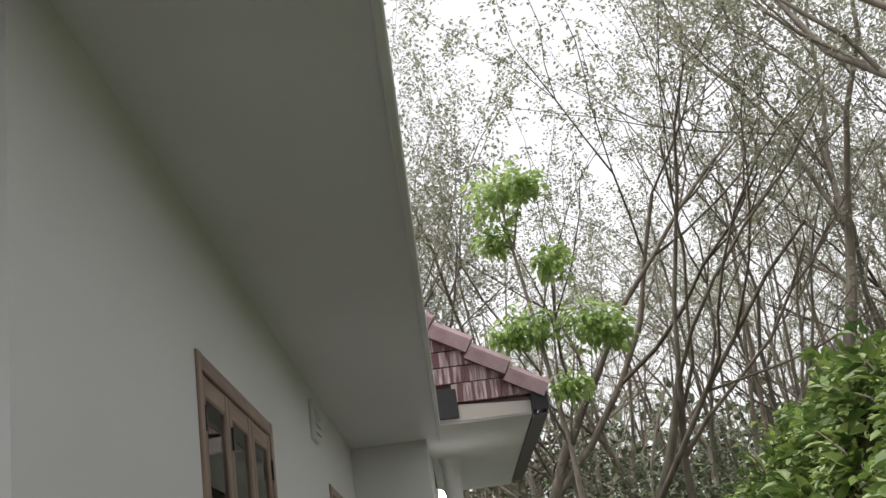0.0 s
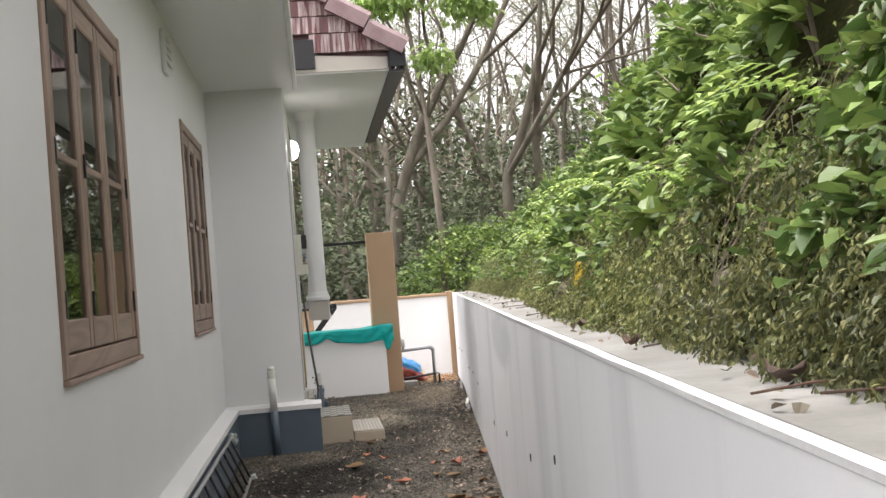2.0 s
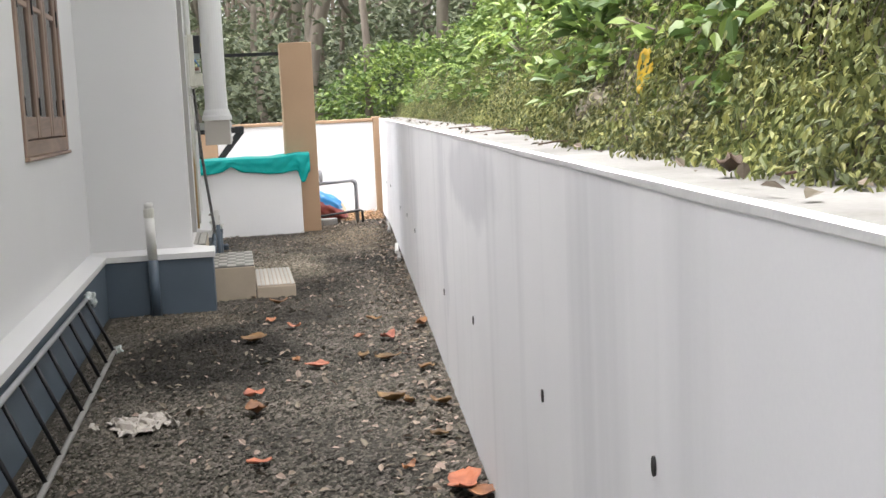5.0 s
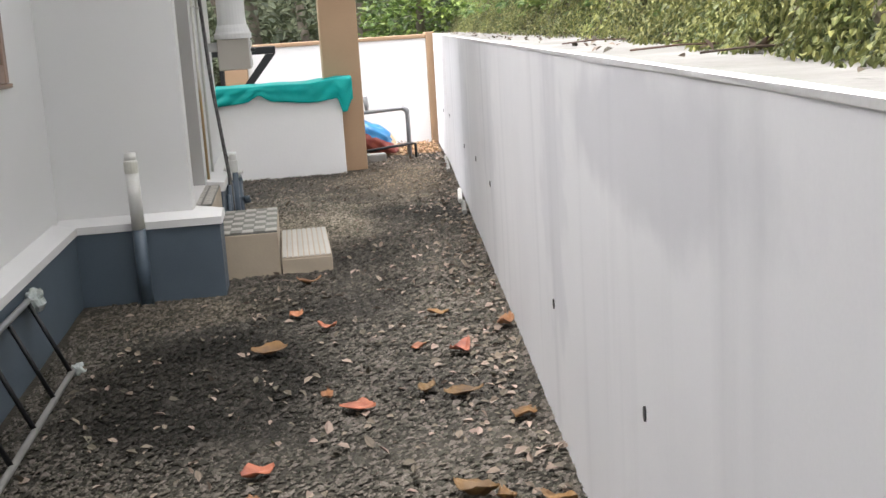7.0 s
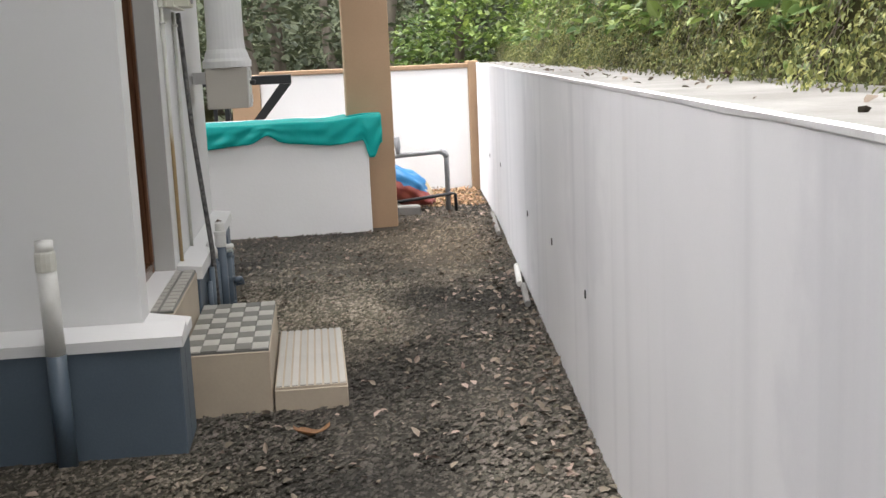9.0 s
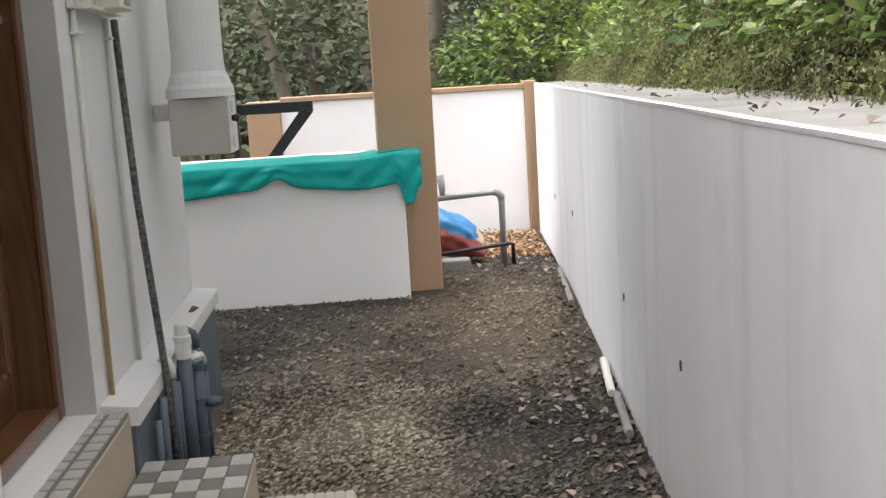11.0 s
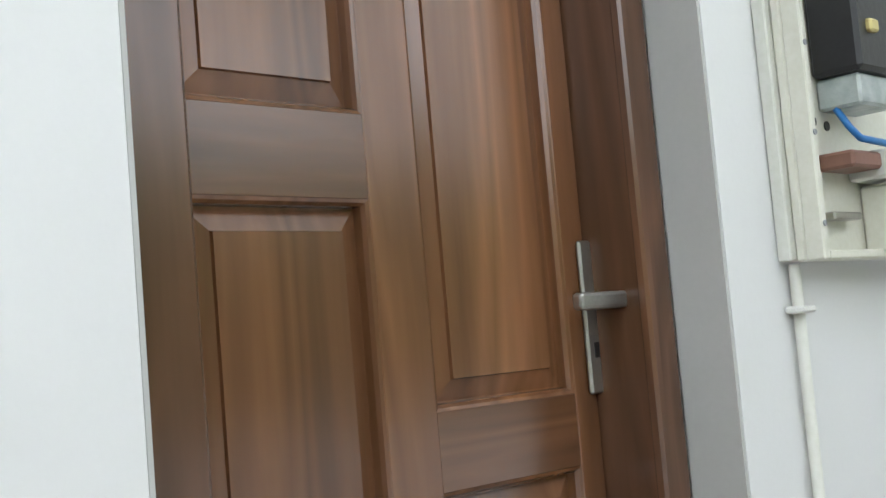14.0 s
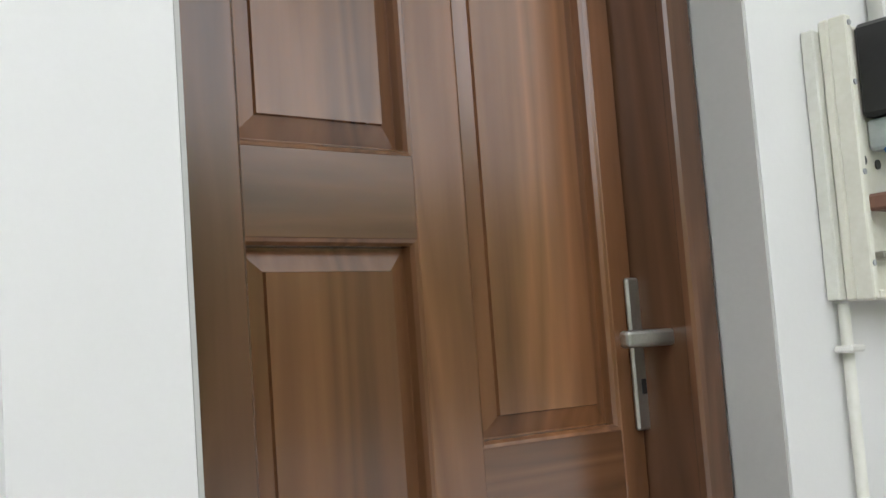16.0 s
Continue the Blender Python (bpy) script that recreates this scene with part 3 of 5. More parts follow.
# ---- door ----
def door():
    y0, y1 = DOOR_Y
    z0, z1 = DOOR_Z
    y0, y1, z1 = y0 + 0.007, y1 - 0.007, z1 - 0.007
    d = thing("door_1", (XB - 0.2, (y0 + y1) / 2, z0), "closed brown teak panel door in a dark wooden frame", "door", kind="structure")
    t, tl, xf, xl = 0.052, 0.100, XB - 0.08, XB - 0.178
    fr = bmesh.new()
    box(xl - 0.06, xf, y0, y0 + tl, z0, z1, 0.006, fr)
    box(xl - 0.06, xf, y1 - t, y1, z0, z1, 0.006, fr)
    box(xl - 0.06, xf - 0.002, y0 + tl, y1 - t, z1 - t, z1, 0.006, fr)
    box(xf - 0.014, xf + 0.004, y1 - t - 0.008, y1 - t + 0.010, z0 + 0.05, z1 - t, 0.004, fr)
    part("door_frame", fr, frame_wood, d)
    part("threshold", box(xl - 0.06, xf - 0.003, y0 + tl, y1 - t, z0 - 0.002, z0 + 0.045, 0.006), door_wood_h, d)
    la, lb_, lz0, lz1 = y0 + tl + 0.003, y1 - t - 0.003, z0 + 0.048, z1 - t - 0.003
    left, right = (6.033, 6.271), (6.347, 6.590)
    rows = {left: [(0.53, 0.845), (0.933, 1.589), (1.686, 2.316)], right: [(0.572, 1.249), (1.342, 1.986), (2.061, 2.313)]}
    leaf = part("leaf", box(xl - 0.045, xl - 0.022, la, lb_, lz0, lz1), door_wood, d, "teak door leaf with six raised panels")
    stiles = bmesh.new()
    for a, c in ((la, left[0]), (left[1], right[0]), (right[1], lb_)):
        box(xl - 0.021, xl, a, c, lz0, lz1, 0.0012, stiles)
    part("stile", stiles, door_wood, leaf)
    for (a, c), zs in rows.items():
        rails = bmesh.new()
        edges = [lz0] + [v for z in zs for v in z] + [lz1]
        for k in range(0, len(edges), 2):
            box(xl - 0.021, xl - 0.0008, a, c, edges[k], edges[k + 1], 0.0008, rails)
        part("rail", rails, door_wood_h, leaf)
        for za, zb in zs:
            p = bmesh.new()
            rings = []
            for off, x in ((0.0, xl - 0.0015), (0.004, xl - 0.003), (0.0075, xl - 0.008), (0.009, xl - 0.0195), (0.011, xl - 0.0195), (0.035, xl - 0.011), (0.0362, xl - 0.0065)):
                rings.append([p.verts.new((x, yy, zz)) for yy, zz in ((a + off, za + off), (c - off, za + off), (c - off, zb - off), (a + off, zb - off))])
            for r0, r1 in zip(rings, rings[1:]):
                for i in range(4):
                    p.faces.new((r0[i], r0[(i + 1) % 4], r1[(i + 1) % 4], r1[i]))
            p.faces.new(rings[-1])
            part("panel", p, door_wood, leaf)
    hy = 6.632
    h = part("handle_plate", box(xl + 0.001, xl + 0.009, hy - 0.018, hy + 0.016, 1.338, 1.540, 0.003), steel, d, "dull steel handle plate")
    v, f = tube([(xl + 0.008, hy, 1.458), (xl + 0.05, hy, 1.458)], 0.010, 10)
    part("handle_neck", raw_mesh("handle_neck", v, f, True), steel, h)
    part("lever", box(xl + 0.045, xl + 0.062, hy - 0.085, hy + 0.012, 1.447, 1.469, 0.005, seg=2), steel, h, "flat steel lever")
    part("keyhole", box(xl + 0.0085, xl + 0.0105, hy - 0.006, hy + 0.002, 1.385, 1.405), black_plastic_and_hollows, h, "black keyhole")


door()

# ---- steps ----
def tiled_step(name, label, x0, x1, y0, y1, z1, pattern):
    s = thing(name, ((x0 + x1) / 2, (y0 + y1) / 2, -0.1), label, "step")
    part("step_body", box(x0, x1, y0, y1, -0.12, z1 - 0.012, 0.004), step_plaster, s)
    if pattern == "checker":
        nx, ny, g = 5, 9, 0.002
    elif pattern == "stripe":
        nx, ny, g = 9, 1, 0.004
    else:
        nx, ny, g = 3, 12, 0.006
    sx, sy = (x1 - x0 - 0.006) / nx, (y1 - y0 - 0.006) / ny
    part("tile_bed", box(x0 + 0.003, x1 - 0.003, y0 + 0.003, y1 - 0.003, z1 - 0.0119, z1 - 0.004), step_plaster if pattern == "stripe" else tile_dark, s, "beige joint bed" if pattern == "stripe" else "dark tile joint bed")
    me = {}
    for mt in (tile_light, tile_dark):
        m0 = mesh_of(box(-sx / 2 + g, sx / 2 - g, -sy / 2 + g, sy / 2 - g, -0.006, 0.0, 0.0008), "tile")
        m0.materials.append(mt)
        me[mt.name] = m0
    for i in range(nx):
        for j in range(ny):
            mt = tile_dark if pattern == "checker" and (i + j) % 2 else tile_light
            o = new("tile", me[mt.name])
            o.parent = s
            o.matrix_parent_inverse = Matrix.Translation(s.location).inverted()
            o.location = (x0 + 0.003 + (i + 0.5) * sx, y0 + 0.003 + (j + 0.5) * sy, z1 + 0.001 * random.random())


tiled_step("door_step_sill", "beige sill step with small brick-patterned tiles below the door", -0.609, -0.448, 5.905, 6.705, DOOR_Z[0] - 0.003, "brick")
tiled_step("door_step", "beige plastered step with a grey checkered tile top", -0.444, -0.135, 5.975, 6.80, 0.243, "checker")
tiled_step("door_step", "low beige plastered step with a pale ribbed tile top", -0.128, 0.137, 5.97, 6.85, 0.096, "stripe")

# ---- porch roof, column, lamp ----
def porch_roof():
    r = thing("porch_roof", (0.0, 8.5, SOFFIT), "maroon tiled porch roof over a white concrete slab", "roof", kind="structure")
    y0, y1, xe, zt = 5.80, 11.1, 0.40, 3.30
    part("slab", prism([(XB + 0.001, 3.17), (xe, 3.17), (xe, 3.29), (XB + 0.001, 3.35)], y0, y1), wall_paint, r, "white painted concrete porch slab")
    part("slab_edge", prism([(-0.425, 3.185), (xe - 0.01, 3.185), (xe - 0.01, 3.285), (-0.425, 3.345)], y0 - 0.012, y0 - 0.001), grey_paint, r, "grey cement slab edge")
    # pitched tile courses
    slope = Vector((-0.92, 0, 0.70)).normalized()
    across = Vector((0, 1, 0))
    up = slope.cross(across).normalized()
    if up.z < 0:
        up = -up
    start = Vector((0.50, y0 + 0.05, 3.315))
    m0 = mesh_of(box(-0.17, 0.17, -0.115, 0.115, -0.012, 0.018, 0.006), "roof_tile")
    m0.materials.append(roof_tile)
    rot = Matrix((tuple(-slope), tuple(across), tuple(up))).transposed().to_4x4()
    for i in range(11):
        for j in range(22):
            o = new("roof_tile", m0)
            o.parent = r
            o.matrix_parent_inverse = Matrix.Translation(r.location).inverted()
            o.matrix_basis = Matrix.Translation(start + slope * (0.16 + 0.30 * i) + across * (0.12 + 0.235 * j) + up * 0.005) @ rot @ pose(0, 0, 0, 0, 2.5, 0)
    # rake tiles along the near slope, and the stacked tile ends below them
    m1 = mesh_of(prism([(-0.14, -0.07), (-0.125, 0.05), (-0.07, 0.095), (0.05, 0.095), (0.12, 0.05), (0.15, -0.06)], -0.186, 0.186), "rake_tile")
    m1.materials.append(rake_sheen_clay)
    rot2 = Matrix((tuple(across), tuple(slope), tuple(up))).transposed().to_4x4()
    for i in range(8):
        o = new("rake_tile", m1)
        o.parent = r
        o.matrix_parent_inverse = Matrix.Translation(r.location).inverted()
        o.matrix_basis = Matrix.Translation(start + slope * (0.17 + 0.385 * i) + Vector((0, -0.02, 0)) + up * (0.035)) @ rot2 @ pose(0, 0, 0, -8, 0, 0)
    gb, gd = bmesh.new(), bmesh.new()
    for k, (row_z, h) in enumerate(((3.36, 0.15), (3.53, 0.13), (3.68, 0.12), (3.82, 0.10))):
        x = 0.42 - 0.21 * k
        rnd = random.Random(k)
        while x > (-0.24 if k == 0 else -0.42):
            w = rnd.uniform(0.014, 0.04)
            box(x - w, x - 0.003, y0 - 0.02 - rnd.uniform(0, 0.012), y0 + 0.05, row_z - 0.01, row_z + min(h, (0.46 - x) * 0.76 + 0.03 - (row_z - 3.36) + 0.05), bm=gb if rnd.random() < 0.62 else gd)
            x -= w
    part("tile_ends", gb, tile_end, r, "streaked pinkish ends of stacked roof tiles")
    part("tile_ends_dark", gd, roof_tile, r, "dark maroon ends of stacked roof tiles")
    # solid black block: the hollow's shade put into its colour
    part("gable_gap", box(-0.43, -0.225, y0 - 0.03, y0 + 0.04, 3.215, 3.47, 0.004), black_plastic_and_hollows, r, "black block standing for the shade in the hollow under the tiles")
    part("gable_infill", prism([(-0.45, 3.352), (0.44, 3.30), (0.44, 3.33), (-0.45, 3.98)], y0 + 0.055, y0 + 0.12), roof_tile, r, "maroon infill closing the gap under the tiles")
    # black gutter along the eave
    gut = prism([(0.402, 3.15), (0.53, 3.15), (0.545, 3.33), (0.53, 3.335), (0.517, 3.165), (0.415, 3.165), (0.415, 3.33), (0.402, 3.33)], y0 - 0.06, y1 - 0.5)
    part("gutter", gut, black_iron, r, "black eave gutter")
    part("gutter_end", box(0.41, 0.545, y0 - 0.075, y0 - 0.061, 3.19, 3.36, 0.003), black_iron, r)
    return r


porch_roof()
# tiled main roof over the house, out of sight above the slab
b = prism([(-0.5, SOFFIT + 0.17), (-0.5, SOFFIT + 0.22), (-3.8, SOFFIT + 2.0), (-7.4, SOFFIT + 0.22), (-7.4, SOFFIT + 0.17)], -3.5, 5.70)
tagged(part("roof_main", b, roof_tile), "maroon pitched roof of the house", "roof", kind="structure")
b = prism([(-0.56, SOFFIT + 0.28), (-0.56, SOFFIT + 0.33), (-3.8, SOFFIT + 2.1), (-7.4, SOFFIT + 0.33), (-7.4, SOFFIT + 0.28)], 5.9, Y_END)
tagged(part("roof_block", b, roof_tile), "maroon pitched roof of the projecting block", "roof", kind="structure")

col = thing("porch_column", (-0.34, 7.9, 1.026), "white round porch column on a beige-grey square pedestal", "column")
part("pedestal", box(-0.450, -0.245, 7.81, 8.02, 1.026, 1.228, 0.004), grey_paint, col, "beige-grey painted square pedestal")
part("wall_bracket", box(XB + 0.002, -0.451, 7.96, 8.015, 1.15, 1.21, 0.003), wall_paint, col, "white bracket into the wall")
part("pedestal_face", box(-0.2445, -0.236, 7.812, 8.018, 1.028, 1.226, 0.002), wall_paint, col, "white pedestal side")
part("shaft", lathe("shaft", -0.345, 7.9, [(0.122, 1.229), (0.122, 1.26), (0.113, 1.275), (0.106, 1.30), (0.096, 1.32), (0.092, 1.37), (0.092, 3.08), (0.11, 3.12), (0.12, 3.169)], 28), wall_paint, col)
for zz in (1.05, 1.17):
    part("clamp", box(-0.2355, -0.226, 7.83, 7.885, zz, zz + 0.042, 0.003), white_pvc, col, "small white pipe clamp")
v, f = tube([(-0.236, 7.86, 1.15), (-0.216, 7.86, 1.15), (-0.208, 7.86, 1.147)], [0.010, 0.016, 0.011], 10)
part("pipe_stub", raw_mesh("pipe_stub", v, f, True), black_plastic_and_hollows, col, "black pipe stub")

lamp = thing("bulkhead_lamp", (XB, 7.0, 2.68), "round white bulkhead wall lamp, switched on", "lamp")
part("lamp_base", lathe("lamp_base", 7.0, 2.68, [(0.105, XB + 0.001), (0.108, XB + 0.03), (0.098, XB + 0.04)], 24, "x"), white_pvc, lamp)
part("diffuser", lathe("diffuser", 7.0, 2.68, [(0.093, XB + 0.041), (0.09, XB + 0.06), (0.07, XB + 0.085), (0.035, XB + 0.10), (0.008, XB + 0.104)], 24, "x"), lamp_glow, lamp, "glowing white diffuser")

vent = thing("wall_vent", (XA, 2.97, 2.71), "small white louvred vent high on the wall", "vent")
part("cover", box(XA + 0.001, XA + 0.03, 2.87, 3.07, 2.71, 2.96, 0.006), wall_paint, vent)
for k in range(4):
    part("louvre", prism([(XA + 0.031, 2.755 + 0.05 * k), (XA + 0.05, 2.74 + 0.05 * k), (XA + 0.05, 2.747 + 0.05 * k), (XA + 0.031, 2.77 + 0.05 * k)], 2.885, 3.055), wall_paint, vent)

# ---- meter box, conduits, rod ----
def meter_box():
    m = thing("meter_box", (XB, 7.04, 1.487), "open cream electric meter box with wiring on the wall", "meter box")
    y0, y1, z0, z1, x0 = 6.825, 7.25, 1.487, 1.865, XB + 0.001
    part("back_board", box(x0 + 0.02, x0 + 0.035, y0, y1, z0, z1, 0.003), cream_box, m)
    part("packing_strip", box(x0, x0 + 0.0195, y0 - 0.012, y0 + 0.03, z0 + 0.002, z1 - 0.012, 0.002), conduit_pvc, m)
    part("side_wall", box(x0 + 0.0355, x0 + 0.062, y0, y0 + 0.014, z0, z1, 0.002), cream_box, m)
    part("bottom_wall", box(x0 + 0.0355, x0 + 0.062, y0 + 0.0145, y1, z0, z0 + 0.012, 0.002), cream_box, m)
    for z in (1.534, 1.654, 1.774, 1.854):
        v, f = tube([(x0 + 0.062, y0 + 0.007, z), (x0 + 0.064, y0 + 0.007, z)], 0.004, 8)
        part("screw", raw_mesh("screw", v, f), grey_pipe, m)
    mt = part("meter", box(x0 + 0.036, x0 + 0.11, y0 + 0.06, y0 + 0.18, 1.734, 1.864, 0.006), black_plastic_and_hollows, m, "black meter body with clear cover")
    part("terminal", box(x0 + 0.105, x0 + 0.118, y0 + 0.085, y0 + 0.108, 1.785, 1.803, 0.003), brass, mt, "dull yellow terminal")
    part("clear_cover", box(x0 + 0.036, x0 + 0.10, y0 + 0.07, y0 + 0.17, 1.689, 1.732, 0.004), poly_wrap, mt, "translucent terminal cover")
    part("fuse_carrier", box(x0 + 0.036, x0 + 0.09, y0 + 0.05, y0 + 0.13, 1.606, 1.629, 0.004), red_mark, m, "brown fuse carrier")
    part("breaker", box(x0 + 0.036, x0 + 0.10, y0 + 0.132, y0 + 0.21, 1.594, 1.634, 0.004), white_pvc, m, "pale breaker")
    part("link_bar", box(x0 + 0.036, x0 + 0.06, y0 + 0.04, y0 + 0.115, 1.540, 1.550, 0.002), steel, m, "metal link bar")
    pb = part("switch_box", box(x0 + 0.036, x0 + 0.11, y0 + 0.16, y0 + 0.33, 1.494, 1.589, 0.004), cream_box, m, "cream switch enclosure")
    part("switch_window", box(x0 + 0.111, x0 + 0.114, y0 + 0.20, y0 + 0.29, 1.509, 1.574, 0.002), grey_pipe, pb, "grey switch window")
    v, f = tube([(x0 + 0.06, y0 + 0.075, 1.690), (x0 + 0.075, y0 + 0.075, 1.664), (x0 + 0.085, y0 + 0.085, 1.646), (x0 + 0.09, y0 + 0.13, 1.642), (x0 + 0.085, y0 + 0.22, 1.639), (x0 + 0.06, y0 + 0.28, 1.624)], 0.005, 8)
    part("wire", raw_mesh("wire", v, f, True), blue_wire_mat, m, "blue insulated wire")
    for yy, zz in ((0.055, 1.676), (0.09, 1.672)):
        v, f = tube([(x0 + 0.0352, y0 + yy, zz), (x0 + 0.037, y0 + yy, zz)], 0.007, 10)
        part("hole", raw_mesh("hole", v, f), black_plastic_and_hollows, m, "dark cable hole")


meter_box()
for yy, zb, mt, lab in ((6.835, 0.43, stained_pvc, "stained cream conduit pipe running down the wall"), (7.245, 0.43, conduit_pvc, "cream conduit pipe running down the wall")):
    c = thing("wall_conduit", (XB + 0.02, yy, zb), lab, "conduit", group="conduits below the meter box")
    part("pipe", tube_mesh("pipe", [(XB + 0.011, yy, zb), (XB + 0.011, yy, 0.9), (XB + 0.011, yy, 1.485)], 0.008, 12), mt, c)
    part("clip", box(XB + 0.001, XB + 0.029, yy - 0.02, yy + 0.016, 1.42, 1.430, 0.003), white_pvc, c, "white pipe clip")
c = thing("wall_conduit", (XB + 0.02, 7.1, 1.9), "white conduit rising to the wall lamp", "conduit", group="conduits below the meter box")
part("pipe", tube_mesh("pipe", [(XB + 0.012, 7.0, 1.87), (XB + 0.012, 7.0, 2.3), (XB + 0.012, 7.0, 2.57)], 0.011, 10), white_pvc, c)
single("leaning_rod", tube_mesh("leaning_rod", [(XB + 0.030, 7.27, 1.48), (XB + 0.060, 7.20, 0.95), (-0.412, 7.085, 0.42), (-0.398, 7.055, 0.02)], 0.011, 10), dark_rod,
       "dark speckled rod leaning against the white wall", "rod")

# ---- painted waste pipes at the door-side plinth ----
def upright_pipe(x, y, z, r, cap, label, extras=()):
    p = thing("waste_pipe", (x, y, 0), label, "pipe", group="pipes at the plinth")
    part("pipe", tube_mesh("pipe", [(x, y, -0.03), (x, y, z)], r, 16), blue_pvc, p)
    if cap == "cap":
        part("cap", lathe("cap", x, y, [(r * 1.12, z - 0.01), (r * 1.12, z + 0.045), (r * 1.22, z + 0.047), (r * 1.22, z + 0.062), (r * 0.95, z + 0.066), (r * 0.9, z + 0.10), (r * 0.6, z + 0.105)], 20), white_pvc, p, "white screw cap")
        part("branch", tube_mesh("branch", [(x + r * 0.4, y + 0.02, z - 0.02), (x + r * 1.9, y + 0.07, z - 0.02)], r * 0.5, 12), white_pvc, p, "white side branch")
    elif cap == "elbow":
        part("elbow", tube_mesh("elbow", [(x, y, z - 0.02), (x, y, z + 0.015), (x - 0.012, y, z + 0.04), (x - 0.035, y, z + 0.05)], r * 1.1, 12), white_pvc, p, "white elbow")
    elif cap == "bend":
        part("bend", tube_mesh("bend", [(x, y, z - 0.02), (x, y, z + 0.01), (x - 0.008, y, z + 0.03), (x - 0.025, y, z + 0.04), (x - 0.045, y, z + 0.04)], r * 1.05, 12), blue_pvc, p)
    elif cap == "socket":
        for k in range(3):
            part("collar", lathe("collar", x, y, [(r * 1.18, z - 0.02 - 0.12 * k), (r * 1.22, z - 0.01 - 0.12 * k), (r * 1.18, z - 0.12 * k)], 18), blue_pvc, p)
        part("valve", tube_mesh("valve", [(x + r, y, z - 0.14), (x + r + 0.035, y + 0.02, z - 0.14)], 0.016, 10), blue_pvc, p)
        part("torn_wrap", lathe("torn_wrap", x, y, [(r * 0.9, z + 0.001), (r * 1.1, z + 0.01), (r * 0.8, z + 0.03), (r * 0.3, z + 0.04)], 9), poly_wrap, p, "torn plastic wrap")
    return p


upright_pipe(-0.421, 6.93, 0.32, 0.012, "", "thin slate-painted pipe at the plinth")
upright_pipe(-0.415, 7.0, 0.37, 0.014, "", "thin slate-painted pipe at the plinth")
upright_pipe(-0.418, 7.08, 0.345, 0.012, "", "thin slate-painted pipe at the plinth")
upright_pipe(-0.412, 7.18, 0.40, 0.012, "elbow", "slate-painted pipe with a white elbow")
upright_pipe(-0.395, 7.32, 0.42, 0.024, "cap", "thick slate-painted waste pipe with a white cap")
upright_pipe(-0.384, 7.46, 0.36, 0.026, "socket", "slate-painted trap pipe with collars")
upright_pipe(-0.412, 7.25, 0.35, 0.012, "", "thin slate-painted pipe at the plinth")
upright_pipe(-0.395, 7.60, 0.40, 0.014, "bend", "slate-painted pipe bent back to the wall")
upright_pipe(-0.376, 7.56, 0.33, 0.018, "socket", "narrow slate-painted pipe with a side valve")
for yy in (7.98,):
    leafm = raw_mesh("scrap", [(-0.475, yy, 0.431), (-0.455, yy + 0.02, 0.428), (-0.445, yy + 0.10, 0.429), (-0.468, yy + 0.08, 0.442)], [(0, 1, 2, 3)])
    single("fallen_scrap", leafm, ledge_leaf, "dark dry scrap lying on the white ledge", "debris")

# white pipe with blue painted foot at the projecting plinth
p = thing("vent_pipe", (-0.775, 5.56, 0), "white vent pipe with its foot painted slate blue", "pipe")
part("lower_pipe", tube_mesh("lower_pipe", [(-0.775, 5.558, -0.03), (-0.777, 5.556, PZ + 0.01)], 0.032, 18), blue_pvc, p, "slate painted lower pipe")
part("upper_pipe", tube_mesh("upper_pipe", [(-0.777, 5.556, PZ + 0.011), (-0.78, 5.553, 0.70)], 0.031, 18), white_pvc, p)
part("top_stub", tube_mesh("top_stub", [(-0.78, 5.553, 0.7005), (-0.78, 5.553, 0.735)], 0.028, 16), white_pvc, p)
part("tape", lathe("tape", -0.78, 5.553, [(0.0325, 0.64), (0.0335, 0.66), (0.033, 0.69), (0.030, 0.7025)], 14), stained_pvc, p, "brownish tape wrapping")

# ---- iron grille leaning on the plinth ----
def grille():
    g = thing("iron_grille", (-1.0, 2.6, 0), "narrow dark iron grille leaning on the blue plinth", "grille")
    ya, yb = 0.66, 4.44
    top = lambda y: (-1.055, y, 0.335 - 0.006 * (y - ya))
    bot = lambda y: (-0.93, y, 0.02)
    part("top_rail", tube_mesh("top_rail", [top(ya), top(yb)], 0.013, 10), grey_pipe, g, "grey top rail")
    part("bottom_rail", tube_mesh("bottom_rail", [bot(ya), bot(yb)], 0.012, 10), cement, g, "dusty bottom rail")
    n = 12
    for i in range(n):
        y = ya + 0.06 + (yb - ya - 0.12) * i / (n - 1)
        part("bar", tube_mesh("bar", [top(y), bot(y)], 0.009, 8), black_iron, g, "black iron bar")
    rnd = random.Random(5)
    for (x, y, z), r in ((top(yb), 0.045), (bot(yb), 0.035), (top(ya), 0.06)):
        bm = bmesh.new()
        bmesh.ops.create_icosphere(bm, subdivisions=3, radius=r)
        for v in bm.verts:
            k = 1 + 0.5 * noise.noise(v.co * 45 + Vector((y, x, z)) * 7)
            v.co = Vector((v.co.x * 0.8 * k + x + 0.015, v.co.y * 1.2 * k + y, v.co.z * k + z - 0.01))
        part("plastic_wrap", bm, poly_wrap, g, "crumpled translucent plastic wrap")


grille()

